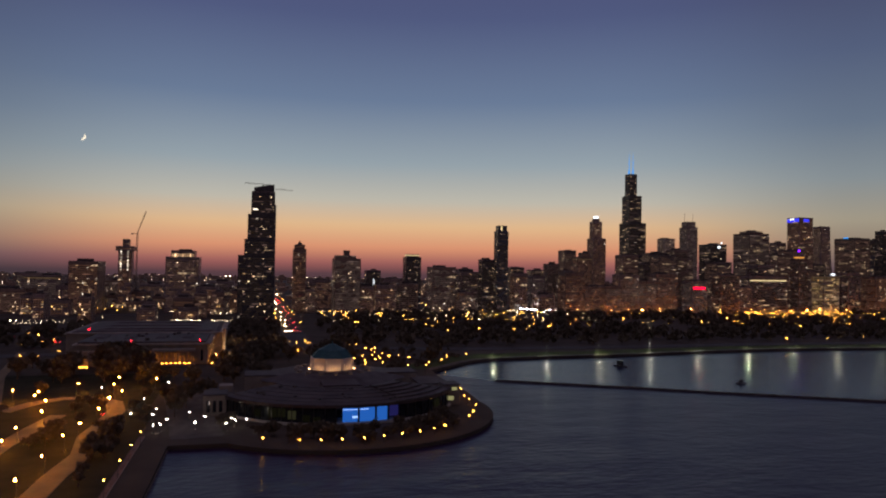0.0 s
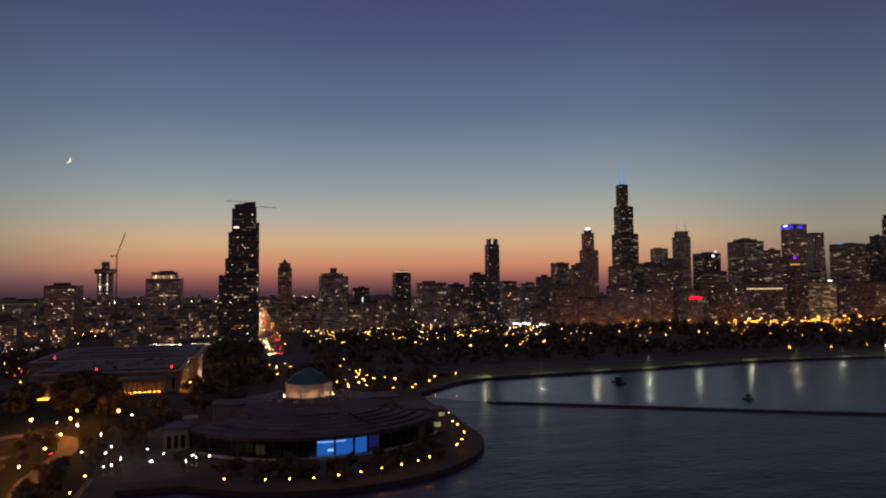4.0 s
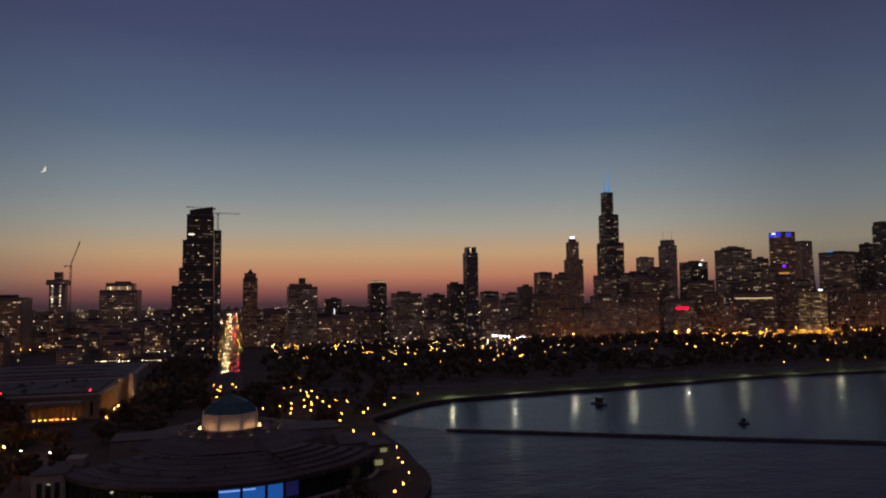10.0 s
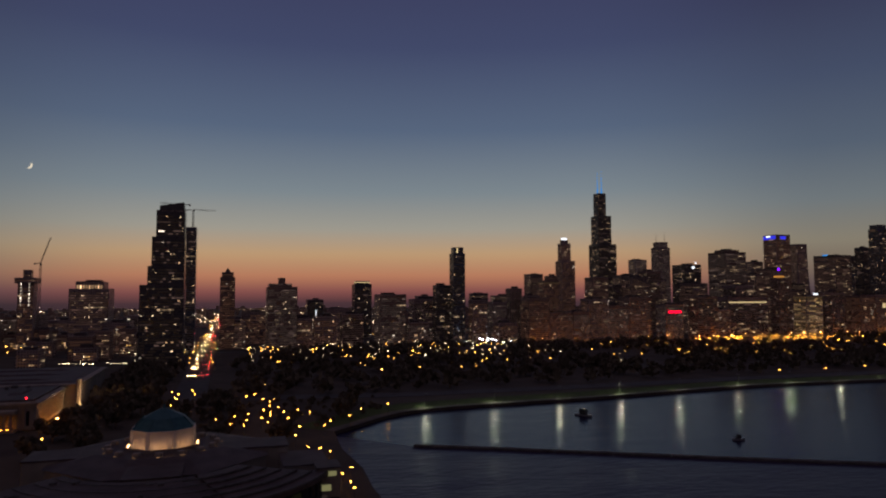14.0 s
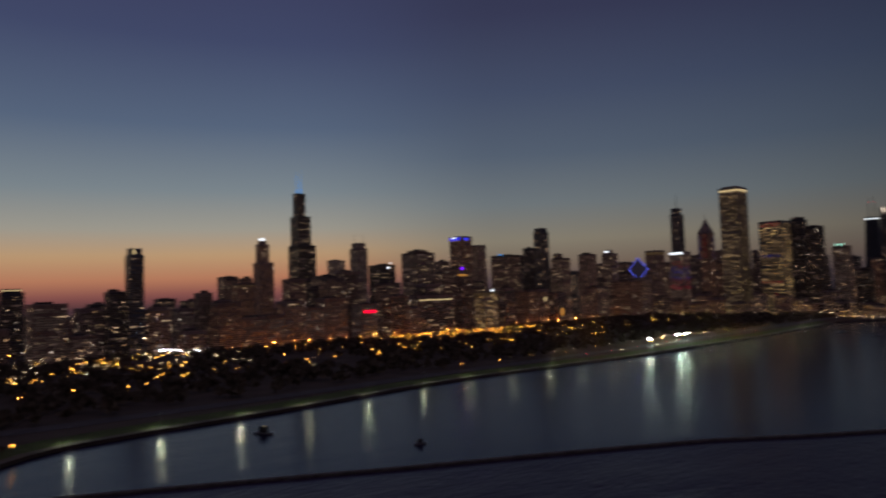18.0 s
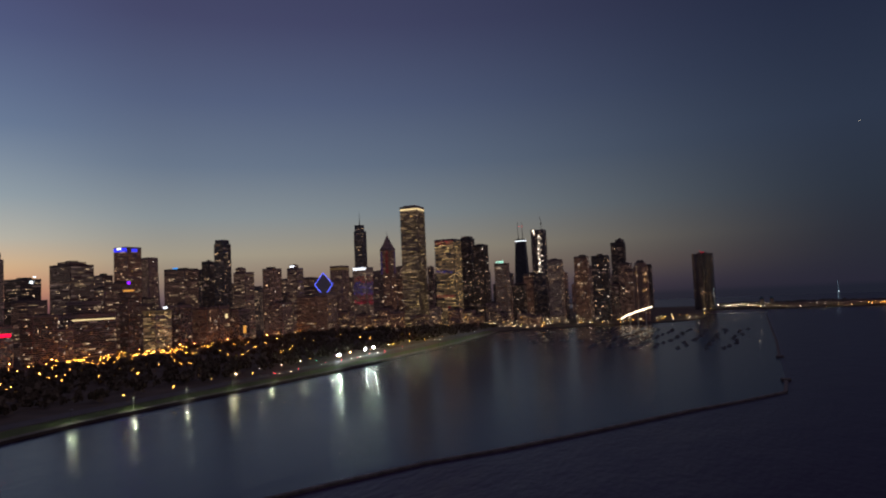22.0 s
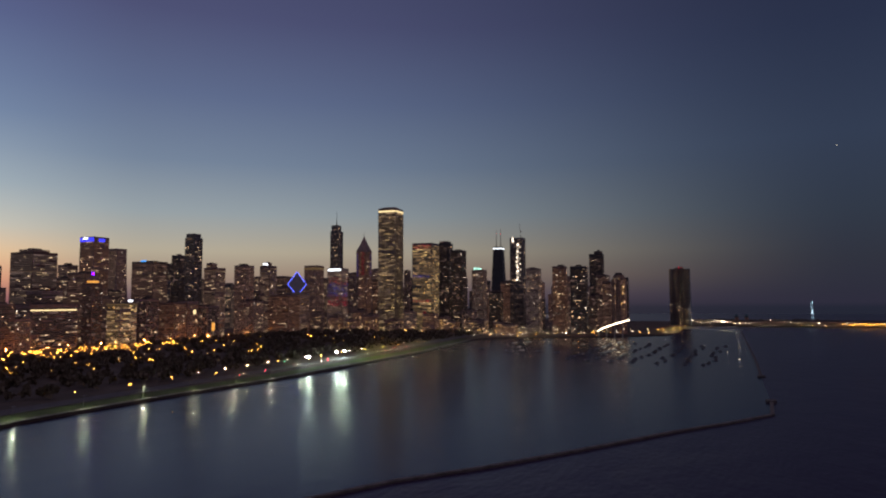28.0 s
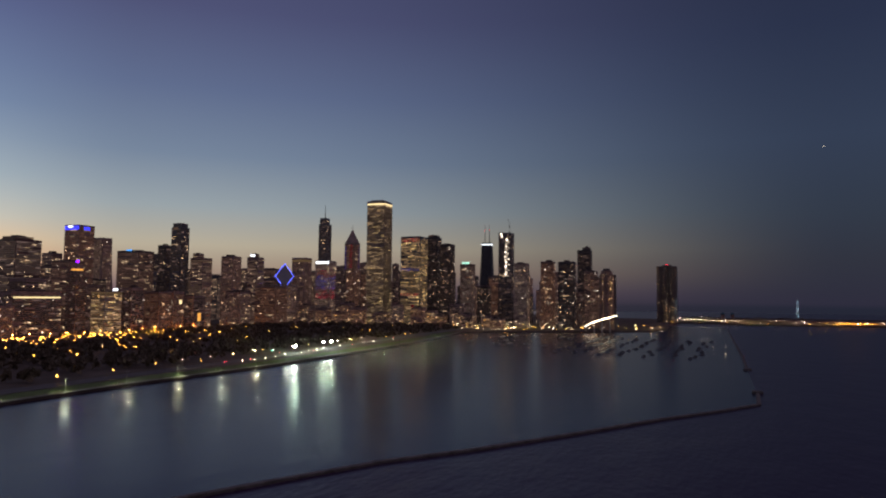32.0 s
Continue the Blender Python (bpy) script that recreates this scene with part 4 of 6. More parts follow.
for sx in (-8, 8):
    part("antenna_base", prism(3.2, 2.4, 438, 456, 12, -4 + sx, -6 + sx * 0.4), M["cyan_led"], t, "blue lit antenna base")
    part("antenna", prism(1.6, 0.4, 456, 520, 10, -4 + sx, -6 + sx * 0.4), M["cyan_led"], t, "blue lit antenna mast")
tower("broad dark office base block", -1697, 1182, 88, 60, 143, "black", 18, 80, rows=0.6)
t = tower("granite tower with a round white lit crown", -1804, 1113, 48, 48, 204, "stone", 8, 30, plant=False, steps=((32, 32, 262, 0, -3),))
part("crown_drum", prism(13, 13, 259.5, 272, 20, 0, -3), M["stone"], t)
part("crown_light", prism(9, 9, 272, 280, 20, 0, -3), M["white_sign"], t, "glowing white crown")
tower("pale stone office tower in the centre", -1552, 1228, 39, 39, 196, "white", 8, 60, dim_mat="w_dimw", rows=0.6)
t = tower("granite tower with two spires", -1738, 1440, 44, 44, 250, "stone", 10, 60, plant=False, steps=((34, 34, 268, 0, 0),))
for sx in (-10, 10):
    part("spire", prism(0.7, 0.2, 265.5, 300, 8, sx, sx), M["steel"], t)
t = tower("dark office block with a lit roof sign", -1311, 1224, 58, 50, 170, "black", 10, 60, rows=0.6)
part("lit_sign", block(0.5, 8, 158, 164, 29.3, 0), M["white_sign"], t)
part("roof_sign", block(0.5, 6, 171.8, 174.8, 29.3, 8), M["white_sign"], t)
t = tower("broad dark red office tower with lit floors", -1136, 1212, 64, 60, 194, "redmetal", 14, 160, "wW", "w_dimc", rows=0.85, steps=((40, 40, 199, 0, 0),))
face_band(t, 64, 60, 150, 152, "w_dimw", "lit_floor")
tower("stone office block in the centre", -1268, 1411, 31, 31, 179, "stone", 8, 40, dim_mat="w_dimw", rows=0.5)
t = tower("office tower with a blue lit crown and white sign", -1215, 1440, 46, 46, 248, "stone", 30, 150, "wwy", "w_dimb", plant=False, rows=0.7)
face_band(t, 46, 46, 235, 244.5, "blue_led", "blue_crown", sides="y", inset=1.0)
face_band(t, 46, 46, 235, 243, "blue_led", "blue_side_crown", sides="x", inset=14)
part("white_sign", block(14, 0.5, 241, 245, -4, -23.9), M["white_sign"], t)
# curved tower that narrows upward
t = thing("tower", (-1366, 1660, 2.2), "stone tower whose sides curve inward as it rises", "tower")
bm, prev = bmesh.new(), None
for k in range(13):
    z = k / 12
    hw = 17 + 24 * (1 - z) ** 2.2
    ring = [bm.verts.new((sx * 16, sy * hw, z * 238)) for sx, sy in ((-1, -1), (1, -1), (1, 1), (-1, 1))]
    if prev:
        for q in range(4):
            bm.faces.new((prev[q], prev[(q + 1) % 4], ring[(q + 1) % 4], ring[q]))
    prev = ring
bm.faces.new(prev)
part("wall", bm, M["stone"], t)
windows(t, 32, 34, 60, 236, 8, 50, rows=0.5)
quads("south_glazing", t, M["w_dimw"], [("y", -(17 + 24 * (1 - z / 238) ** 2.2) - 1.0, -13.5 + k * 3, z, 2.4, 2.3) for z in [40 + 3.7 * f for f in range(52)] for k in range(10) if rng.random() < 0.8])
t = tower("broad office slab with a small blue roof sign", -1080, 1484, 66, 50, 186, "darkstone", 16, 130, "wW", "w_dimw", rows=0.6)
part("roof_sign", block(16, 0.5, 184.2, 187.5, 4, -25.3), M["cyan_led"], t, "blue roof sign")
tower("dark steel office tower in the centre", -1131, 1641, 25, 25, 213, "black", 5, 24)
t = tower("slim blue-grey residential tower with stepped top", -966, 1506, 29, 29, 244, "blueglass", 20, 60, plant=False, steps=((24, 24, 253, -1, 0),))
part("lit_top", block(14, 0.4, 236, 242, -2, -14.8), M["w_dimw"], t)
t = tower("grey office block with a lit roof edge", -934, 1546, 36, 36, 172, "stone", 10, 70, dim_mat="w_dimw", rows=0.6, steps=((18, 18, 182, -6, -4),))
face_band(t, 36, 36, 161, 164, "w_dimw", "lit_frieze")
tower("office tower with a pale top storey", -968, 1710, 37, 37, 185, "stone", 12, 60, dim_mat="w_dimw")
t = tower("office tower with white roof lights", -945, 1788, 33, 33, 188, "conc", 10, 50, dim_mat="w_dimw", steps=((18, 18, 196, -4, 0),))
part("roof_lights", block(15, 0.5, 188.2, 193, -4, -9.4), M["white_sign"], t)

# tower with the slanted diamond roof, its edge outlined in blue
t = thing("tower", (-899, 1862, 2.2), "white office tower with a slanted diamond face edged in blue light", "tower")
part("wall", block(52, 52, 0, 112), M["white"], t)
windows(t, 52, 52, 0, 110, 14, 80, "wwy", "w_dim")
bm = bmesh.new()
c, e1, e2, nrm = Vector((6, -8, 136.0)), Vector((0.82, 0.57, 0)) * 26, Vector((-0.12, 0.17, 1)).normalized() * 36, Vector((0.57, -0.82, 0.2)).normalized()
corners = [c - e2, c + e1, c + e2, c - e1]
vs = [bm.verts.new(p) for p in corners] + [bm.verts.new(p - nrm * 24) for p in corners]
for q in ((0, 1, 2, 3), (1, 0, 4, 5), (2, 1, 5, 6), (3, 2, 6, 7), (0, 3, 7, 4), (7, 6, 5, 4)):
    bm.faces.new([vs[i] for i in q])
part("diamond_roof", bm, M["roofgrey"], t)
for a, b in zip(corners, corners[1:] + corners[:1]):
    bm = bmesh.new()
    d = (b - a).normalized()
    side = d.cross(nrm) * 0.8
    o = nrm * 0.5
    q = [bm.verts.new(p) for p in (a - side + o, b - side + o, b + side + o, a + side + o, a - side - o, b - side - o, b + side - o, a + side - o)]
    for f in ((0, 1, 2, 3), (7, 6, 5, 4), (0, 4, 5, 1), (1, 5, 6, 2), (2, 6, 7, 3), (3, 7, 4, 0)):
        bm.faces.new([q[i] for i in f])
    part("blue_edge_light", bm, M["blue_soft"], t)
t = tower("stone tower with a lit top floor", -916, 1985, 43, 43, 196, "stone", 10, 40, plant=False)
face_band(t, 43, 43, 182, 189, "w_dimy", "lit_top_floor")
# tall stepped glass tower with a spire
t = tower("tall blue glass tower with setbacks and a spire", -1049, 2360, 48, 48, 198, "blueglass", 8, 40, plant=False, steps=((34, 34, 342, 0, 0), (26, 26, 364, -3, 2)))
part("spire", prism(1.6, 0.3, 361.5, 413, 10, -2, 2), M["steel"], t)
t = tower("pale office slab with a white lit top and coloured facade", -925, 2150, 50, 50, 195, "white", 12, 120, "wW", "w_dimw", rows=0.7)
face_band(t, 50, 50, 185, 192, "white_sign", "white_lit_top", sides="y", inset=2)
for mt, z0, z1, share in (("red_sign2", 74, 92, 0.8), ("red_soft", 92, 112, 0.6), ("blue_wash", 104, 150, 0.55), ("red_soft", 140, 168, 0.4)):
    for axis, off in (("x", 25.4), ("y", -25.4)):
        quads("coloured_light", t, M[mt], [(axis, off, -21 + 4.2 * q + rng.uniform(-0.5, 0.5), z0 + 3.7 * fl, rng.uniform(2.2, 3.8), 1.9) for fl in range(int((z1 - z0) / 3.7)) for q in range(11) if rng.random() < share])
t = tower("granite tower with a stepped pointed top washed in blue and red", -747, 1988, 34, 34, 238, "stone", 14, 60, plant=False)
part("pointed_roof", prism(24, 13, 235.5, 254, 4, turn=math.pi / 4), M["stone"], t)
part("pointed_roof", prism(13, 1.2, 254, 278, 4, turn=math.pi / 4), M["stone"], t)
part("spire", prism(0.9, 0.25, 277, 293, 8), M["steel"], t)
for k in range(11):
    z = 160 + k * 6.4
    part("blue_wash", block(0.4, rng.uniform(3, 7), z, z + 4, 17.3, 10 + rng.uniform(-2, 2)), M["blue_wash"], t)
    part("blue_wash", block(rng.uniform(3, 6), 0.4, z, z + 4, -13, -17.3), M["blue_wash"], t)
    part("red_wash", block(rng.uniform(5, 10), 0.4, z + 4, z + 8, 5 + rng.uniform(-2, 2), -17.3), M["red_soft"], t)
tower("concrete slab office block with lit windows", -743, 1912, 18, 30, 156, "conc", 8, 30)
# tallest white tower
t = tower("very tall white granite tower with a glowing crown", -642, 1951, 54, 54, 352, "white", 30, 420, "wwy", "w_dimv", plant=False, rows=0.8)
face_band(t, 54, 54, 340, 344.5, "crown", "lit_crown", inset=1)
part("roof_block", block(40, 40, 349.5, 355, bevel=0.5), M["white"], t)
for axis in "xy":
    for k in range(12):
        u = -26 + k * 52 / 11
        part("pier", block(0.9, 1.2, 0, 335, 27.4, u) if axis == "x" else block(1.2, 0.9, 0, 335, u, -27.4), M["limestone"], t)
tower("slim stone office tower behind taller ones", -642, 2071, 14, 20, 180, "stone", 4, 16)
# wide glass office with coloured bands
t = tower("wide glass office tower with red and blue lit bands", -518, 1914, 58, 56, 245, "blueglass", 40, 560, "wwyy", "w_dimy", plant=False, rows=0.85)
for nm, mt, z0, n in (("red_top_band", "red_soft", 231, 3), ("blue_band", "blue_wash", 152, 2), ("red_low_band", "red_soft", 84, 2)):
    quads(nm, t, M[mt], [("y", -28.5, -26 + 2.6 * q, z0 + 3.6 * fl, 2.2, 2.4) for fl in range(n) for q in range(21) if rng.random() < 0.8])
part("red_patch", block(8, 0.4, 52, 58, 8, -28.3), M["red_soft"], t)
tower("dark glass residential tower with lit flats", -500, 2021, 34, 34, 254, "black", 30, 50, steps=((26, 26, 259, 0, 0),))
tower("dark glass residential tower with lit flats", -450, 1996, 34, 34, 230, "black", 30, 50)
t = tower("hotel tower with green roof letters", -407, 2053, 35, 35, 176, "brick", 24, 50)
for k in range(4):
    part("roof_letter", block(2.4, 0.6, 175, 181, -9 + k * 6, -17.9), M["green_sign"], t)
t = thing("tower", (-822, 3703, 2.2), "tapering black tower with twin antennas", "tower")
part("wall", block(82, 60, 0, 372, top=0.6), M["black"], t)
part("white_band", block(52, 38, 361, 365, 0, 0), M["white_sign"], t)
windows(t, 50, 37, 120, 358, 10, 30)
for sx in (-12, 12):
    part("antenna", prism(2.2, 0.6, 372, 468, 8, sx, 0), M["steel"], t)
    part("beacon", prism(1.5, 1.5, 441, 443, 8, sx, 0), M["red_sign"], t)
t = tower("glass tower under construction with bright work lights", -330, 2200, 40, 36, 278, "blueglass", 10, 30, plant=False)
for k in range(34):
    lit(t, ("y", -18.3), 3 + rng.uniform(-3, 3) + (8 if k % 5 == 0 else 0), 146 + k * 3.4, "w_white", 4.0, 3.4)
for k in range(4):
    lit(t, ("y", -18.3), -10 + rng.uniform(-2, 2), 262 + k * 4, "w_white", 4, 4)
crane((-322, 2205, 276), 22, 40, 110, 40, "luffing tower crane on an unfinished glass tower")
tower("residential tower with lit flats", -234, 1997, 34, 34, 174, "conc", 34, 40)
tower("residential tower with lit flats", -165, 2012, 34, 34, 179, "brick", 40, 40)
tower("dark residential tower with lit flats", -106, 1972, 42, 36, 176, "black", 44, 30)
tower("slim dark tower still under construction", -124, 2424, 42, 42, 238, "black", 14, 20, steps=((24, 24, 246, 6, 0),))
t = thing("tower", (-4, 1966, 2.2), "curved apartment tower with a rounded stepped top", "tower")
part("wall", prism(19, 19, 0, 140, 24), M["brick"], t)
part("upper_wall", prism(16, 14, 140, 150, 24), M["brick"], t)
part("cap", prism(11, 8, 150, 156.5, 24), M["roof"], t)
windows(t, 28, 28, 10, 148, 46, 20, "wwy", y=-4, x=3)
t = thing("tower", (123, 2676, 2.2), "dark three-lobed apartment tower standing alone by the lake", "tower")
for k in range(3):
    a = radians(90 + k * 120)
    part("lobe", prism(20, 20, 0, 193, 20, 17 * math.cos(a), 17 * math.sin(a), turn=0.1), M["black"], t)
part("core", prism(16, 16, 0, 198, 16), M["black"], t)
part("roof_beacon", block(10, 1, 197.5, 199, 0, -12), M["red_sign"], t)
for k in range(120):
    a, lobe = -90 + math.degrees(math.asin(rng.uniform(-0.86, 0.86))), rng.choice((210, 330))
    x, y = 17 * math.cos(radians(lobe)) + 20.3 * math.cos(radians(a)), 17 * math.sin(radians(lobe)) + 20.3 * math.sin(radians(a))
    ob = new("window", PANES[rng.choice(("w_warm", "w_warm", "w_white"))])
    ob.parent = t
    ob.matrix_basis = pose(x, y, 8 + rng.randrange(50) * 3.7, 0, 0, a + 90) @ Matrix.Diagonal((rng.uniform(0.6, 1.3), 0.3, 1.3, 1))

# ---- the street wall along the avenue ----
t = tower("long office block with a lit frieze", -950, 1092, 40, 104, 84, "stone", 26, 160, "wW", "w_dimw", rows=0.6)
face_band(t, 40, 104, 70.5, 73, "crown", "lit_frieze", sides="x", inset=3)
t = tower("brick tower with an amber-lit pyramid and violet beacon", -950, 1195, 26, 26, 124, "brick", 3, 16, dim_mat="w_dark", plant=False)
part("amber_cornice", block(15, 15, 125.5, 129, 0, 0), M["amber"], t)
part("pyramid", prism(12, 3, 130, 141, 4, turn=math.pi / 4), M["brick"], t)
part("violet_beacon", prism(3, 2, 141, 146, 10), M["violet"], t)
t = tower("pale office block with every floor lit yellow", -918, 1240, 36, 44, 85, "white", 20, 170, "wy", "w_dimy", rows=0.7)
part("roof_sign", block(0.5, 12, 86.6, 90.5, 18.3, 4), M["white_sign"], t)
face_band(t, 36, 44, 80, 83, "w_dimy", "lit_top_floor")
t = tower("stone block with a long red neon sign", -925, 893, 34, 40, 71, "stone", 6, 20)
part("red_sign", block(0.6, 30, 51, 56, 17.4, 0), M["red_sign"], t, "long glowing red sign")
tower("stone block on the avenue", -911, 1299, 34, 34, 94, "stone", 12, 50)
tower("stone block on the avenue", -906, 1372, 40, 40, 86, "brick", 12, 50)
t = tower("stone block with a bright arched window", -880, 1452, 40, 40, 78, "stone", 10, 40)
part("bright_window", block(0.5, 10, 20, 38, 20.3, 0), M["amber"], t)
t = tower("stone block with lit clock loggia", -898, 1410, 30, 34, 88, "stone", 8, 30)
part("lit_loggia", block(0.5, 8, 58, 68, 15.3, 6), M["crown"], t)
tower("grey stone block on the avenue", -863, 1600, 43, 43, 90, "stone", 12, 40)
tower("grey stone slab on the avenue", -827, 1690, 60, 55, 104, "brick", 14, 50)
frng = random.Random(5)
y = 560.0
while y < 1000:
    ln = frng.uniform(28, 52)
    if not 845 < y + ln / 2 < 935:
        tower("stone block in the street wall of the avenue", frng.uniform(-915, -895), y + ln / 2, frng.uniform(30, 40), ln - 1, frng.uniform(55, 86), frng.choice(("stone", "brick", "darkstone", "conc", "brick")), frng.randrange(5, 12), 36, group="street wall")
    y += ln
for y in (150, 190, 236, 350, 520):
    tower("stone block in the street wall of the avenue", frng.uniform(-905, -895), y, 30, 36, frng.uniform(38, 62), frng.choice(("stone", "brick")), 8, 26, group="street wall")
# blocks further back
for x, y, w, h in ((-1249, 2010, 44, 144), (-1217, 2120, 40, 170), (-1146, 2150, 58, 172), (-1060, 2300, 34, 168), (-1017, 2440, 44, 193), (-955, 2490, 40, 206), (-1374, 1900, 56, 205),
                   (-1010, 1960, 40, 132), (-1075, 1880, 44, 120), (-1045, 2090, 50, 128), (-850, 2260, 46, 70), (-800, 2120, 40, 60), (-700, 2120, 40, 130), (-1330, 1780, 60, 150)):
    tower("office tower behind the front row", x, y, w, w * 0.9, h, frng.choice(("stone", "darkstone", "blueglass", "darkstone")), frng.randrange(6, 12), 50, "wW", "w_dimw", group="centre blocks", rows=0.5)
for k in range(34):
    x, y = frng.uniform(-1500, -1010), 520 + k * 38 + frng.uniform(-10, 10)
    tower("office block deep in the centre", x, y, frng.uniform(34, 50), frng.uniform(34, 50), frng.uniform(95, 150) if y > 800 else frng.uniform(70, 100), frng.choice(("stone", "black", "darkstone", "brick", "darkstone")), frng.randrange(6, 12), 50, "wW", "w_dimw", group="centre blocks", rows=0.5)
for k in range(24):
    x, y = frng.uniform(-1500, -880), -900 + k * 45 + frng.uniform(-15, 15)
    if abs(y) < 40:
        y += 90
    tower("low block south of the centre", x, y, frng.uniform(40, 70), frng.uniform(34, 50), frng.uniform(30, 62), frng.choice(("brick", "conc", "stone")), frng.randrange(10, 18), 40, group="south blocks")
for k in range(30):
    x, y = frng.uniform(-1040, -680), -560 + k * 16.5 + frng.uniform(-8, 8)
    if y > -80 and x > -760:
        x -= 140
    tower("low apartment block with lit flats south of the boulevard", x, y, frng.uniform(24, 40), frng.uniform(16, 30), frng.uniform(20, 46), frng.choice(("brick", "conc", "brick", "stone")), frng.randrange(9, 15), 40, "wwwy", group="south blocks")
for k in range(24):
    x, y = -880 + k * 37 + frng.uniform(-12, 12), frng.uniform(2080, 2330)
    if x > -60 and y > 2200:
        y -= 160
    tower("residential block by the river", x, y, frng.uniform(30, 44), frng.uniform(30, 44), frng.uniform(95, 165), frng.choice(("conc", "black", "brick", "darkstone")), frng.randrange(16, 28), 50, group="river blocks")
for k in range(16):
    x, y = -860 + k * 40 + frng.uniform(-12, 12), frng.uniform(1925, 1975) - (40 if k % 2 else 0)
    if x < -100:
        tower("low podium block by the park", x, y - 40, 34, 30, frng.uniform(26, 70), frng.choice(("conc", "stone")), frng.randrange(14, 24), 40, "wwy", group="park edge blocks")
for k in range(12):
    tower("far residential tower with lit flats", -800 + k * 62 + frng.uniform(-20, 20), frng.uniform(2780, 3120), 40, 40, frng.uniform(110, 200), frng.choice(("conc", "black")), 14, 30, group="far blocks")


# ---- trees ----
def crown_mesh(seed, n=260, r=5.2, h=7.0, z=8.0, leaf=1.15):
    """A crown of many leaf clumps round a few limb ends, with gaps."""
    g = random.Random(seed)
    hubs = [(g.gauss(0, r * 0.42), g.gauss(0, r * 0.42), z + g.uniform(-h * 0.3, h * 0.42)) for _ in range(9)]
    vs, fs = [], []
    for _ in range(n):
        c = g.choice(hubs)
        p = Vector((c[0] + g.gauss(0, r * 0.24), c[1] + g.gauss(0, r * 0.24), c[2] + g.gauss(0, h * 0.14)))
        q = Euler((g.uniform(0, 6.3), g.uniform(0, 6.3), g.uniform(0, 6.3))).to_matrix()
        s = leaf * g.uniform(0.6, 1.5)
        k = len(vs)
        vs += [tuple(p + q @ Vector(v)) for v in ((-s, -s * 0.5, 0), (s * 0.8, -s * 0.6, s * 0.2), (s, s * 0.5, 0), (-s * 0.7, s * 0.6, -s * 0.2))]
        fs.append((k, k + 1, k + 2, k + 3))
    return vs, fs


def leaf_mesh(name, vs, fs):
    me = bpy.data.meshes.new(name)
    me.from_pydata(vs, [], fs)
    me.materials.append(M["leaf"])
    return me


KINDS = []
for k in range(4):
    t = thing("tree", (0, 0, 2.2), "dark full-leafed park tree standing in grass", "tree", "park trees")
    bm = prism(0.45, 0.22, -0.2, 6.5, 8)
    for q in range(4):
        a = q * 1.6 + k
        bm2 = prism(0.2, 0.08, 0, 4.2, 6)
        bmesh.ops.transform(bm2, matrix=pose(0, 0, 4.0 + q * 0.6, 0, 38, math.degrees(a)), verts=bm2.verts[:])
        tmp = bpy.data.meshes.new("limb")
        bm2.to_mesh(tmp)
        bm2.free()
        bm.from_mesh(tmp)
        bpy.data.meshes.remove(tmp)
    part("trunk", bm, M["bark"], t)
    part("crown", leaf_mesh("crown", *crown_mesh(20 + k)), None, t)
    KINDS.append(t)
trng = random.Random(3)
# the plaza lamps stand in the open, with no trees on their lake side
PLAZA = [(-6, -115), (-48, -114), (0, -103), (14, -94), (26, -96), (28, -99), (25, -79), (11, -75), (-18, -67), (30, -63), (18, -61), (22, -59), (22, -53), (-108, -107), (-96, -90), (-67, -92), (-94, -147), (-15, -103), (-2, -84), (-31, 77)]


def shades_lamp(x, y):
    for lx, ly in PLAZA:
        d = Vector((1.0, 0.25)).normalized()
        along, aside = (x - lx) * d.x + (y - ly) * d.y, abs((y - ly) * d.x - (x - lx) * d.y)
        if -3 < along < 26 and aside < 4.5:
            return True
    return False


spots = []
for _ in range(34):
    spots.append((trng.uniform(-250, -150), trng.uniform(-235, -45)))
for _ in range(22):
    spots.append((trng.uniform(-320, -215), trng.uniform(-62, -18)))
for _ in range(90):
    a, r = radians(trng.uniform(-62, 92)), trng.uniform(66, 84)
    spots.append((-14 + r * math.cos(a), r * math.sin(a)))
for _ in range(16):
    spots.append((trng.uniform(-140, -95), trng.uniform(-60, 85)))
for _ in range(54):
    spots.append((trng.uniform(-150, 150), trng.choice((trng.uniform(-124, -112), trng.uniform(-162, -150), trng.uniform(-190, -182), trng.uniform(-235, -206)))))
for _ in range(16):
    spots.append((trng.uniform(-285, -205), trng.uniform(95, 140) if trng.random() < 0.3 else trng.uniform(-10, 40)))
for _ in range(46):
    spots.append((trng.uniform(-150, 30), trng.uniform(-132, -58)))
for _ in range(20):
    spots.append((trng.uniform(10, 150), trng.choice((trng.uniform(-124, -114), trng.uniform(-156, -149)))))
spots = [(x, y) for x, y in spots if not (math.hypot(x + 67, y - 2) < 60 or (-50 < x < 2 and -88 < y < -50) or math.hypot(x + 46, y - 2) < 82
         or (-80 < x < 160 and -139 < y < -118) or (-92 < x < -40 and -196 < y < -120) or (-230 < x < -160 and -150 < y < -90) or (x > -120 and -172 < y < -150))]
spots = [(x, y) for x, y in spots if not (y > 58 and -112 < x < 45)]
TALL = [(trng.uniform(-214, -192), trng.uniform(-166, -139)) for _ in range(20)]
MID = [(trng.uniform(36, 52), trng.uniform(-120, -114)) for _ in range(5)] + [(trng.uniform(66, 90), trng.uniform(-119, -111)) for _ in range(4)]
spots += TALL + MID
spots += [(x, y) for x, y in ((trng.uniform(-205, -152), trng.uniform(-196, -127)) for _ in range(44)) if not (y > -138 and x > -168)]
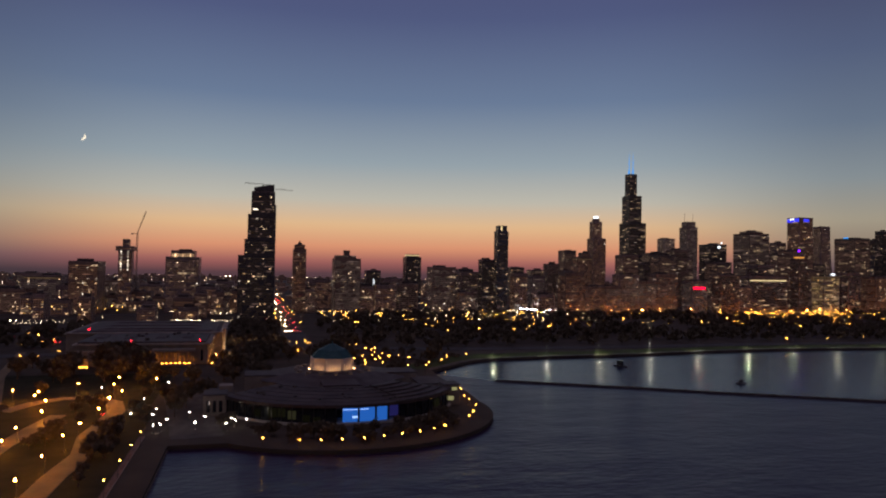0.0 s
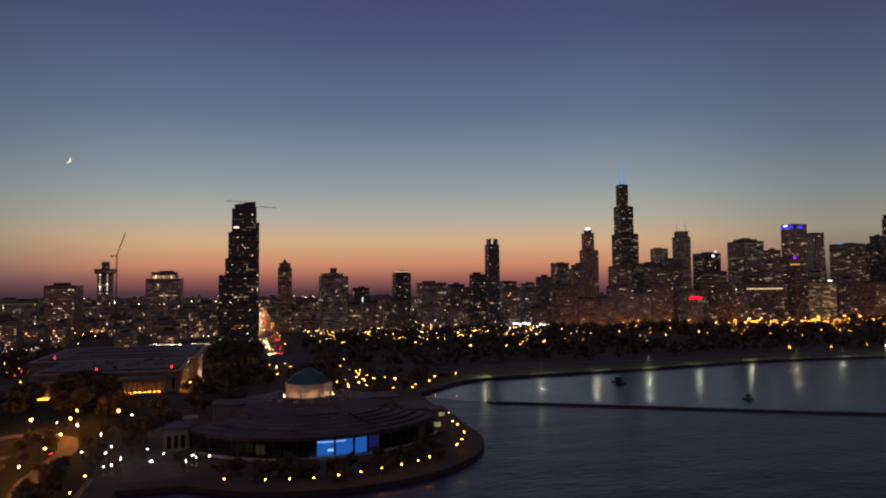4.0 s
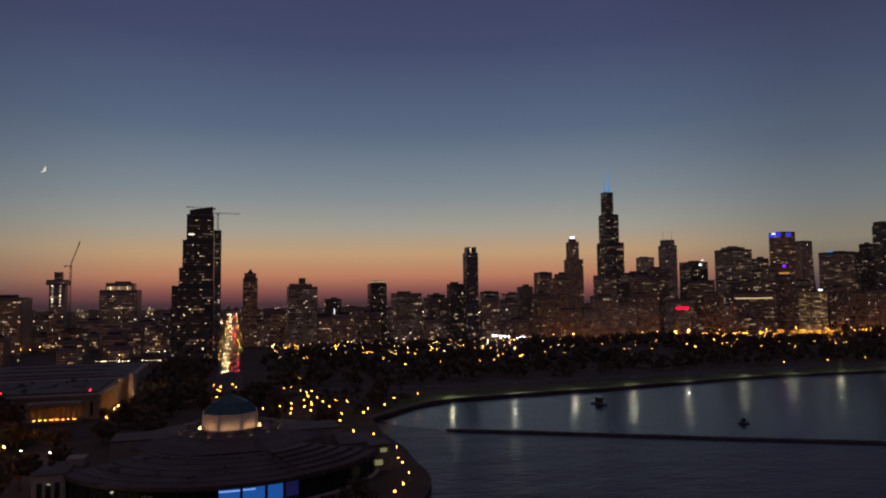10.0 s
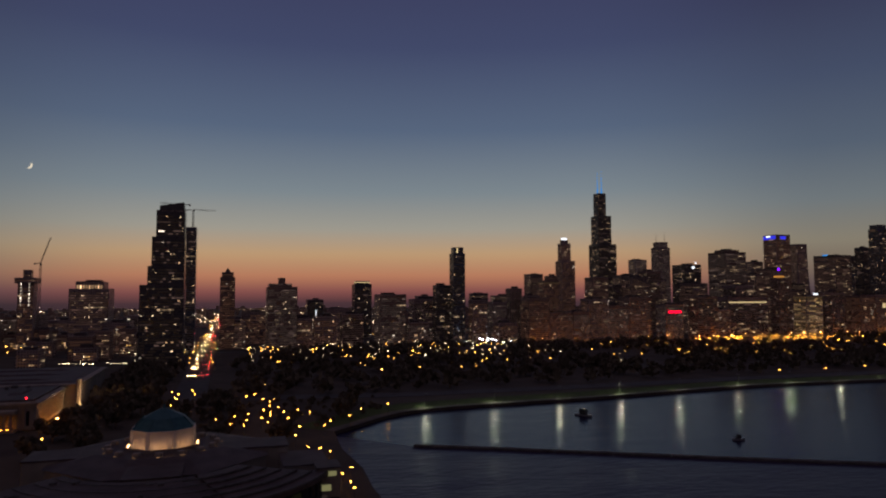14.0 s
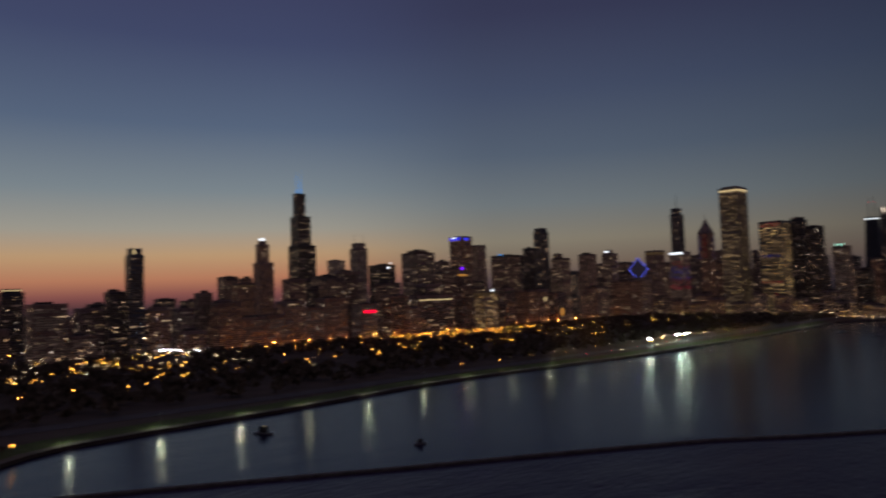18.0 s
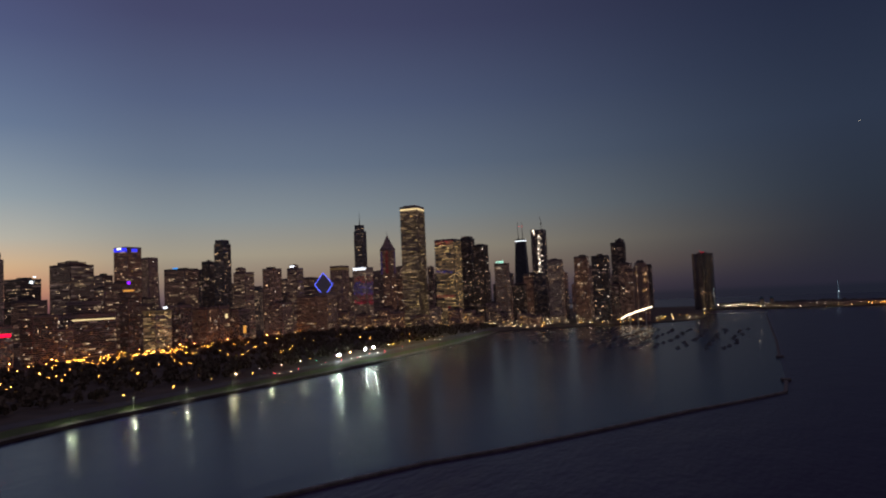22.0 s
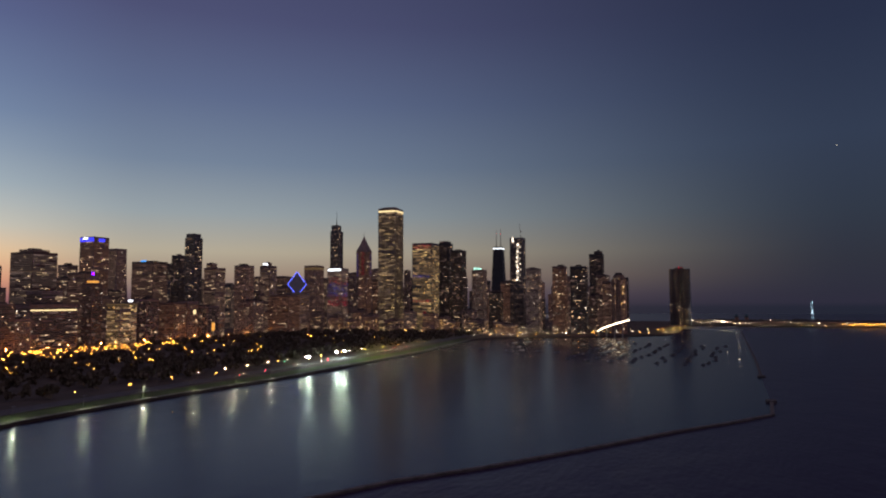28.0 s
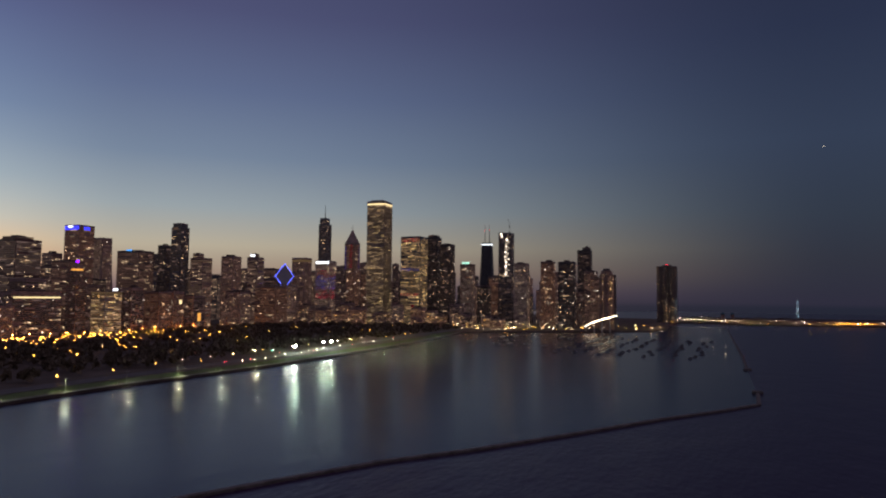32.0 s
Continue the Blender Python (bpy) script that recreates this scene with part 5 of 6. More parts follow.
spots = [(x, y) for x, y in spots if x > -150 or not (abs(y + 186 - (x + 220) * 0.314) < 9 or -136 + (x + 219) * 0.218 < y < -96 + (x + 219) * 0.159)]
spots = [p for p in spots if not shades_lamp(*p)]
spots += [(trng.uniform(12, 60), trng.uniform(-152, -140)) for _ in range(9)] + [(trng.uniform(-62, 0), trng.uniform(-150, -136)) for _ in range(8)]
for k, (x, y) in enumerate(spots):
    small = math.hypot(x + 14, y) < 86
    low = y < -100 and x > -130
    sc = trng.uniform(0.6, 0.85) if (x, y) in MID else trng.uniform(0.4, 0.66) if small else trng.uniform(0.4, 0.7) if low else trng.uniform(1.35, 1.75) if (x, y) in TALL else trng.uniform(0.75, 1.35)
    m = pose(x, y, 2.2, 0, 0, trng.uniform(0, 360))
    ob = KINDS[k] if k < 4 else copy_thing(KINDS[k % 4], m)
    ob.matrix_basis = m @ Matrix.Diagonal((sc, sc, sc, 1))


def wood(name, count, place, label, leaves=55, low=0.7, high=1.3):
    """Far trees in one mesh."""
    vs, fs = [], []
    forms = [crown_mesh(50 + k, leaves, leaf=2.1) for k in range(5)]
    for _ in range(count):
        x, y = place()
        s, a = trng.uniform(low, high), trng.uniform(0, 6.3)
        ca, sa = math.cos(a) * s, math.sin(a) * s
        cv, cf = trng.choice(forms)
        k = len(vs)
        vs += [(x + ca * p[0] - sa * p[1], y + sa * p[0] + ca * p[1], 2.2 + (p[2] - 2.5) * s) for p in cv]
        fs += [tuple(i + k for i in f) for f in cf]
    return tagged(new(name, leaf_mesh(name, vs, fs)), label, "woods", kind="stuff")


def in_park():
    while True:
        x, y = trng.uniform(-835, -330), trng.uniform(40, 1840)
        if x < -690 and 860 < y < 1210:
            continue
        road = abs(y - 640) < 12 or abs(y - 1010) < 14 or abs(y - 1560) < 12 or abs(x + 610) < 12
        open_lawn = noise.noise((x * 0.008, y * 0.008, 0)) > 0.22 and x < -450
        if not road and not open_lawn and x < -345 + 15 * (y < 400):
            return x, y


wood("park_woods", 1500, in_park, "dark dense park trees seen from above", 40)
wood("far_woods", 260, lambda: (trng.uniform(150, 620), trng.uniform(2800, 3060)), "dark trees on the far headland", 30)
wood("campus_woods", 160, lambda: (trng.uniform(-620, -340), trng.choice((trng.uniform(-420, -240), trng.uniform(-75, -22)))), "dark trees beside the museum", 50)
def by_harbour():
    while True:
        x, y = trng.uniform(-335, -165), trng.uniform(14, 150)
        if abs(x + 325) > 18 and y < 86 + max(0, -170 - x) * 0.9:
            return x, y


wood("harbour_shrubs", 110, by_harbour, "low dark shrubs and young trees between the harbour paths", 40, 0.28, 0.45)
wood("avenue_trees", 150, lambda: (trng.choice((-866, -834)) + trng.uniform(-2, 2), trng.uniform(60, 1800)), "street trees along the avenue", 30, 0.4, 0.65)


# ---- lamps ----
def lamp_thing(name, mat, height, radius, label, arm=0.0, group="street lamps"):
    t = thing(name, (0, 0, 2.2), label, "lamp", group)
    pole = part("pole", prism(0.14, 0.08, 0, height, 8), M["pole"], t)
    part("base", prism(0.28, 0.2, 0, 0.6, 8), M["pole"], pole)
    if arm:
        part("arm", block(arm, 0.12, height - 0.15, height, arm / 2, 0), M["pole"], t)
    bm = bmesh.new()
    bmesh.ops.create_icosphere(bm, subdivisions=1, radius=radius, matrix=Matrix.Translation((arm, 0, height + radius * 0.7)))
    part("globe", bm, mat, t, "glowing globe")
    return t


def rows_of(first, spots, z=2.2):
    for k, (x, y) in enumerate(spots):
        m = pose(x, y, z, 0, 0, (k * 67) % 360)
        if k:
            copy_thing(first, m)
        else:
            first.matrix_basis = m


rows_of(lamp_thing("promenade_lamp", M["sodium"], 3.6, 0.32, "amber globe lamp on the lakeside promenade", group="promenade lamps"),
        [(65, -45), (72, -28), (74, -18), (75, -8), (74, 3), (72, 13), (69, 23), (65, 33), (60, 42), (55, 49), (34, 69), (24, 75), (6, 82), (-14, 84), (-24, 84), (-40, 83), (-62, 80), (-76, 78), (-50, 89), (-89, 84), (-98, 80), (-102, 74)])
rows_of(lamp_thing("plaza_lamp", M["white_lamp"], 3.7, 0.33, "white globe lamp on the museum plaza", group="plaza lamps"),
        PLAZA)
rows_of(lamp_thing("street_lamp", M["street"], 7.1, 0.33, "orange street lamp on a dark pole", 1.2),
        [(-73, -193), (-51, -176), (-65, -178), (-31, -164), (-1, -157), (35, -159), (62, -158), (-89, -161), (-85, -138), (-114, -139), (-62, -128), (-38, -132), (-3, -132), (33, -133), (59, -133), (93, -132), (125, -133), (-105, -115)])
rows_of(lamp_thing("terrace_lamp", M["sodium"], 7.1, 0.32, "yellow lamp above the terrace steps", 0.8, "terrace lamps"), [(56, -101), (81, -102), (107, -102), (134, -102)])
rows_of(lamp_thing("park_lamp", M["sodium"], 6.4, 0.38, "yellow park lamp beside a junction", group="park lamps"),
        [(-342, -13), (-326, -7), (-308, -9), (-298, -7), (-264, -9), (-345, 3), (-321, 6), (-285, 3), (-321, 19), (-308, 25), (-316, 34), (-353, 38), (-381, 61), (-371, 65), (-297, 46), (-306, 53), (-277, 58), (-261, 62), (-273, 67), (-241, 61), (-232, 67), (-223, 56), (-211, 60), (-198, 59)])
rows_of(lamp_thing("park_lamp", M["sodium"], 6.4, 0.38, "yellow park lamp beside a path", group="park lamps"),
        [(-190, 53), (-210, 69), (-184, 70), (-215, 79), (-202, 86), (-151, 74), (-210, 45), (-184, 43), (-165, 41), (-199, 36), (-172, 33), (-192, 24), (-171, 56), (-122, 53), (-124, 69), (-149, 89), (-165, 95), (-89, 53), (-179, 110), (-207, 123), (-221, 146), (-156, -69), (-345, 346), (-223, -235), (-249, -227), (-282, -219), (-252, -241), (-258, -234), (-317, -58), (-349, -55), (-384, -52), (-330, -50)])
rows_of(lamp_thing("avenue_lamp", M["avenue"], 9.0, 0.4, "bright orange avenue lamp before the street wall", 1.0, "avenue lamps"),
        [(-862 + 6 * (k % 2), 578 + 37 * k) for k in range(33)])


def shore_lamp(mat, height, size, label):
    """A cut-off lantern: a shade that throws its light down."""
    t = thing("shore_lamp", (0, 0, 2.5), label, "lamp", "lakefront lamps")
    part("pole", prism(0.13, 0.09, 0, height, 8), M["pole"], t)
    shade = part("shade", prism(size * 1.35, size * 0.5, height - 0.14, height + 0.45, 12, 0.9, 0), M["pole"], t)
    part("arm", block(1.0, 0.12, height + 0.1, height + 0.22, 0.45, 0), M["pole"], t)
    bowl = prism(size * 0.5, size * 0.5, height - 0.13, height - 0.12, 12, 0.9, 0)
    part("lens", prism(size * 0.35, size * 0.5, height - 0.25, height - 0.12, 12, 0.9, 0, bm=bowl), mat, shade, "bright pale lens")
    return t


first = shore_lamp(M["shore_lamp"], 10.0, 1.1, "shaded lakefront lamp lighting grass and water")
row = [(-236, 180), (-243, 240), (-247, 301), (-251, 363), (-256, 427), (-271, 505), (-271, 567), (-268, 628), (-265, 689), (-260, 747), (-255, 803), (-253, 859), (-256, 1047), (-256, 1110), (-257, 1154), (-260, 1218), (-264, 1287), (-270, 1366), (-276, 1442), (-281, 1486)]
for k, (x, y) in enumerate(row):
    m = pose(x - 1.5, y, 2.5)
    if k:
        copy_thing(first, m)
    else:
        first.matrix_basis = m
first = lamp_thing("flood_mast", M["flood"], 9, 1.0, "tall bright white flood mast beside the drive", group="flood masts")
rows_of(first, [(-311, 972), (-321, 1068), (-320, 1090)])
rows_of(lamp_thing("drive_lamp", M["drive"], 8.0, 0.26, "pale lamp over the lakeshore drive", 1.0, "drive lamps"), [(-322 - 0.03 * (y - 800), y) for y in range(760, 1400, 46)])
sig = thing("traffic_signal", (-334, 950, 2.2), "traffic signal showing green beside the drive", "traffic signal")
part("pole", prism(0.12, 0.1, 0, 5.0, 8), M["pole"], sig)
housing = part("housing", block(0.4, 0.5, 4.0, 5.4, 0.1, 0, bevel=0.05), M["pole"], sig)
part("green_lens", block(0.12, 0.6, 4.1, 4.7, 0.38, -0.1), M["green"], housing)


def far_lights(name, mat, places, label, r=0.6):
    """Small far lamps, each a cut gem of light on its own pole, in one mesh."""
    vs, fs = [], []
    for x, y, z in places:
        k = len(vs)
        rr = r * trng.uniform(0.7, 1.25)
        vs += [(x + rr, y, z), (x - rr, y, z), (x, y + rr, z), (x, y - rr, z), (x, y, z + rr), (x, y, z - rr)]
        fs += [(k + a, k + b, k + c) for a, b, c in ((0, 2, 4), (2, 1, 4), (1, 3, 4), (3, 0, 4), (2, 0, 5), (1, 2, 5), (3, 1, 5), (0, 3, 5))]
    me = bpy.data.meshes.new(name)
    me.from_pydata(vs, [], fs)
    me.materials.append(mat)
    tagged(new(name, me), label, "lights", kind="stuff")


def box_spots(n, x0, x1, y0, y1, z0=8, z1=10, seed=1):
    g = random.Random(seed)
    return [(g.uniform(x0, x1), g.uniform(y0, y1), g.uniform(z0, z1)) for _ in range(n)]


def row_spots(n, a, b, jitter=3, z0=8, z1=10, seed=1):
    g = random.Random(seed)
    return [(a[0] + (b[0] - a[0]) * k / (n - 1) + g.uniform(-jitter, jitter), a[1] + (b[1] - a[1]) * k / (n - 1) + g.uniform(-jitter, jitter), g.uniform(z0, z1)) for k in range(n)]


yellow = box_spots(34, -860, -520, 50, 420, 10, 15, 68) + box_spots(60, -838, -700, 860, 1300, 9, 13, seed=61) + row_spots(24, (-300, 1725), (115, 1990), 12, 4, 12, 65) + box_spots(52, -800, -640, 850, 1060, 9, 13, seed=2) + box_spots(12, -795, -740, 890, 960, 9, 14, seed=16) + box_spots(40, -850, -720, 1000, 1220, seed=3) + box_spots(34, -830, -690, 640, 860, seed=4) + box_spots(26, -840, -600, 1250, 1700, seed=5)
yellow += box_spots(52, -700, -400, 600, 1500, 11, 15, seed=6) + box_spots(34, -620, -400, 150, 600, 11, 14, seed=7) + box_spots(56, -880, -640, 60, 330, seed=8) + box_spots(34, -880, -760, 330, 640, seed=9)
yellow += row_spots(36, (-840, 1845), (-120, 1890), 8, 6, 12, 10) + row_spots(14, (-320, 600), (-340, 1450), 12, 7, 9, 11)
yellow += row_spots(26, (-600, 14), (-2600, 18), 3, 8, 9, 12) + row_spots(26, (-620, -14), (-2600, -10), 3, 8, 9, 13)
yellow += box_spots(26, -520, -330, -330, -180, seed=14) + box_spots(60, -1200, -860, -700, 500, 6, 14, 15)
far_lights("distant_street_lights", M["sodium_far"], yellow, "many distant yellow street lights among park trees", 0.56)
far_lights("foot_lights", M["white_far"], row_spots(60, (-800, 1852), (-360, 1880), 5, 5, 10, 62) + row_spots(20, (-360, 1760), (60, 1920), 16, 5, 18, 66), "bright lights along the foot of the towers", 0.95)
whites = row_spots(6, (-888, 466), (-858, 486), 1, 11, 12, 20) + row_spots(3, (-840, 496), (-830, 503), 1, 11, 12, 21) + [(-298, -65, 10)]
far_lights("car_park_lights", M["car_park"], whites, "bright white car park lights", 0.9)
whites = box_spots(40, -880, -700, 60, 320, 5, 10, 22) + box_spots(46, -860, -560, 50, 420, 9, 15, 67) + box_spots(20, -760, -360, 300, 1500, 5, 9, 23) + row_spots(54, (-840, 1840), (-60, 1900), 12, 4, 16, 24) + box_spots(50, -760, -200, 1760, 1860, 4, 9, 25) + box_spots(26, 100, 640, 2790, 3060, 4, 9, 64)
whites += row_spots(10, (-634, -363), (-640, -299), 0.5, 9, 9.5, 26) + row_spots(10, (-819, -183), (-813, -147), 0.5, 9, 9.5, 27) + row_spots(8, (-801, -126), (-799, -70), 1, 8, 10, 28) + box_spots(40, -1000, -500, -600, -80, 5, 14, 29)
whites += row_spots(11, (-657, -163), (-644, -124), 0.5, 8, 8.5, 71) + row_spots(11, (-646, -108), (-632, -71), 0.5, 8, 8.5, 72) + row_spots(15, (-590, -346), (-604, -288), 0.6, 9, 9.5, 73)
whites += row_spots(70, (-620, 1872), (-120, 1960), 14, 4, 20, 74) + box_spots(60, -880, -560, 60, 560, 8, 16, 75)
far_lights("distant_white_lights", M["white_far"], whites, "many distant white lights at street level", 0.6)
far = []
g = random.Random(31)
for _ in range(900):
    x = -1250 - 3550 * g.random() ** 1.3
    far.append((x, g.uniform(-0.62, 0.42) * (-x + 300) + 60, g.uniform(6, 22)))
far_lights("horizon_lights", M["horizon"], far, "scattered lights of the flat city towards the horizon", 1.0)
far_lights("drive_tail_lights", M["taillight"], box_spots(9, -470, -380, -272, -238, 2.8, 3.4, 33) + row_spots(14, (-312, 820), (-330, 1380), 6, 2.9, 3.2, 34), "red tail lights on the drive", 0.3)
far_lights("drive_head_lights", M["headlight"], row_spots(24, (-306, 820), (-324, 1380), 5, 2.9, 3.2, 35), "headlights on the drive", 0.25)


# ---- traffic on the boulevard ----
def make_car(paint):
    t = thing("car", (0, 0, 2.5), "car with lights on in slow boulevard traffic", "car", "boulevard traffic")
    body = part("body", block(4.4, 1.8, 0.35, 0.95, bevel=0.12), paint, t)
    part("cabin", block(2.3, 1.6, 0.95, 1.5, -0.2, 0, 0.82, 0.08), M["glass"], t)
    for sx in (-1.35, 1.35):
        for sy in (-0.8, 0.8):
            bm = prism(0.33, 0.33, -0.11, 0.11, 12)
            bmesh.ops.transform(bm, matrix=pose(sx, sy, 0.33, 90), verts=bm.verts[:])
            part("wheel", bm, M["steel"], t)
    for sy in (-0.62, 0.62):
        part("headlight", block(0.12, 0.42, 0.55, 0.82, 2.22, sy), M["headlight"], body)
        part("taillight", block(0.12, 0.4, 0.6, 0.85, -2.22, sy), M["taillight"], body)
    return t


cars = [make_car(M[k]) for k in ("steel", "hull", "roofgrey")]
crng = random.Random(8)
n = 0
for lane, heading in ((-9.5, 0), (-6.0, 0), (-2.6, 0), (2.6, 180), (6.0, 180), (9.5, 180)):
    x = -512 - crng.uniform(0, 25)
    while x > -1500:
        m = pose(x, lane + (x + 330) * -0.0013, 2.5, 0, 0, heading)
        if n < 3:
            cars[n].matrix_basis = m
        else:
            copy_thing(cars[n % 3], m)
        n += 1
        x -= crng.uniform(12, 75) * (1 + (-x - 470) / 350)
m = pose(-22, -132, 2.56, 0, 0, 175)
copy_thing(cars[0], m)
for x, y in ((-880, 16), (-884, -18)):
    ob = copy_thing(sig, pose(x, y, 2.2))
far_lights("far_head_lights", M["headlight"], [(x, y - 4, 3.0) for x, y, z in row_spots(40, (-1200, 0), (-3800, 2), 5, seed=41)], "far headlights merging on the boulevard", 0.5)
far_lights("far_tail_lights", M["taillight"], [(x, y + 6, 3.0) for x, y, z in row_spots(24, (-1200, 0), (-3200, 2), 4, seed=42)], "far tail lights merging on the boulevard", 0.45)


# ---- boats ----
def boat(at, turn, length, label, mast=0.0, group="moored boats"):
    t = thing("boat", at, label, "boat", group, turn)
    bm = bmesh.new()
    L, W = length / 2, length * 0.15
    deck = [bm.verts.new(p) for p in ((-L, -W, 1.1), (L * 0.3, -W, 1.1), (L, 0, 1.5), (L * 0.3, W, 1.1), (-L, W, 1.1))]
    keel = [bm.verts.new(p) for p in ((-L * 0.95, -W * 0.7, -0.3), (L * 0.25, -W * 0.7, -0.3), (L * 0.85, 0, -0.3), (L * 0.25, W * 0.7, -0.3), (-L * 0.95, W * 0.7, -0.3))]
    bm.faces.new(deck)
    for k in range(5):
        q = (k + 1) % 5
        bm.faces.new((deck[k], keel[k], keel[q], deck[q]))
    bmesh.ops.recalc_face_normals(bm, faces=bm.faces[:])
    part("hull", bm, M["hull"], t)
    part("cabin", block(length * 0.4, W * 1.3, 1.1, 1.1 + length * 0.1, -length * 0.05, 0, 0.85, 0.06), M["steel"], t)
    if mast:
        part("mast", prism(0.09, 0.05, 1.1, mast, 6, length * 0.08, 0), M["steel"], t)
        part("boom", block(length * 0.4, 0.15, 2.3, 2.5, -length * 0.12, 0), M["hull"], t)
    return t


b = boat((-174, 284, 0), 20, 16, "dark moored tour boat with a high cabin", group="")
part("upper_cabin", block(6, 3.4, 2.6, 5.2, -1, 0, 0.9, 0.1), M["steel"], b)
part("lamp", prism(0.25, 0.25, 5.2, 5.6, 8, 0, 0), M["crown"], b)
b = boat((-68, 332, 0), 70, 8, "small dark moored boat in the harbour", group="")
part("top", block(3, 2, 1.9, 3.6, 0, 0, 0.8, 0.1), M["steel"], b)
first = boat((0, 0, 0), 0, 13, "dark moored sailing boat with a bare mast", 12)
brng = random.Random(17)
for k in range(84):
    rowk, col = k % 7, k // 7
    x, y = 5 + rowk * 33 + col * 3 + brng.uniform(-6, 6), 1190 + col * 46 + brng.uniform(-8, 8) - rowk * 9
    if k > 70:
        x, y = brng.uniform(-240, -20), brng.uniform(1290, 1620)
    m = pose(x, y, 0, 0, 0, 60 + brng.uniform(-15, 15))
    if k:
        copy_thing(first, m)
    else:
        first.matrix_basis = m
for x, y in ((233, 1342), (256, 1447), (245, 1210)):
    bu = thing("buoy", (x, y, 0), "lit white harbour buoy on the water", "buoy", "harbour buoys")
    part("float", prism(1.0, 0.8, -0.4, 0.8, 10), M["hull"], bu)
    part("stem", prism(0.12, 0.1, 0.8, 3.4, 6), M["steel"], bu)
    part("lamp", prism(0.4, 0.3, 3.4, 4.1, 8), M["white_far"], bu)

# ---- pier and headland ----
pier = thing("pier_hall", (600, 2650, 2.2), "long low lit pier hall with towers at its head", "pier hall")
part("hall", block(700, 34, 0, 14, 60, 6, bevel=0.4), M["brick"], pier)
part("hall_roof", block(690, 20, 14, 19, 60, 6, 0.8), M["roof"], pier)
for k in range(14):
    part("lit_arch", block(4.5, 0.6, 5, 8.5, 40 + k * 8, -11.4), M["arcade"], pier)
for k in range(9):
    part("lit_arch", block(4.5, 0.6, 5, 8, 190 + k * 8, -11.4), M["arcade"], pier)
for x in (-300, -270):
    part("head_tower", block(12, 12, 0, 30, x, 4, bevel=0.3), M["brick"], pier)
    part("tower_cap", prism(8, 1, 30, 38, 8, x, 4), M["copper"], pier)
wheel = thing("ferris_wheel", (535, 2728, 2.2), "tall white lit ferris wheel on the pier", "ferris wheel", turn=83)
bm = bmesh.new()
for k in range(40):
    a, b = 2 * math.pi * k / 40, 2 * math.pi * (k + 1) / 40
    for y in (-1.6, 1.6):
        v = [bm.verts.new((r * math.cos(q), y + dy, 44 + r * math.sin(q))) for r, q, dy in ((34, a, 0), (34, b, 0), (31.5, b, 0), (31.5, a, 0))]
        bm.faces.new(v)
part("rim", bm, M["wheel"], wheel)
bm = bmesh.new()
for k in range(20):
    a = 2 * math.pi * k / 20
    for y in (-1.6, 1.6):
        d = Vector((math.cos(a), 0, math.sin(a)))
        n2 = Vector((-math.sin(a), 0, math.cos(a))) * 0.4
        c = Vector((0, y, 44))
        bm.faces.new([bm.verts.new(p) for p in (c + n2, c + d * 31.5 + n2, c + d * 31.5 - n2, c - n2)])
part("spokes_lit", bm, M["wheel"], wheel)
for k in range(21):
    a = 2 * math.pi * k / 21
    part("gondola", block(2.2, 2.4, -1.4, 1.0, bevel=0.3), M["steel"], wheel).matrix_basis = pose(34.8 * math.cos(a), 0, 44 + 34.8 * math.sin(a))
for sy in (-5, 5):
    for sx in (-12, 12):
        bm = prism(0.7, 0.5, 0, 46, 8)
        ob = part("leg", bm, M["steel"], wheel)
        ob.matrix_basis = Matrix.Translation((sx, sy, 0)) @ Vector((-sx, -sy * 0.6, 44)).to_track_quat("Z", "Y").to_matrix().to_4x4()
part("hub", prism(1.6, 1.6, 43, 45, 12), M["white_sign"], wheel)
far_lights("pier_lights", M["pier_white"], row_spots(56, (130, 2606), (1050, 2616), 16, 5, 16, 51) + row_spots(14, (150, 2780), (640, 2800), 12, 5, 20, 52) + row_spots(26, (205, 2790), (330, 2800), 6, 6, 16, 81) + row_spots(30, (440, 2690), (580, 2696), 8, 5, 20, 82) + row_spots(16, (-270, 1730), (125, 2060), 14, 4, 10, 53), "mixed lights along the pier", 0.8)
far_lights("pier_amber_lights", M["sodium_far"], row_spots(20, (130, 2604), (1055, 2610), 14, 4, 9, 54) + row_spots(30, (590, 2560), (720, 2566), 4, 8, 16, 83) + row_spots(12, (-40, 1850), (138, 2280), 8, 4, 9, 55), "amber lights along the pier", 0.55)
ramp = thing("lit_viaduct", (0, 0, 2.2), "brightly lit sloping viaduct ramp beside the harbour", "viaduct")
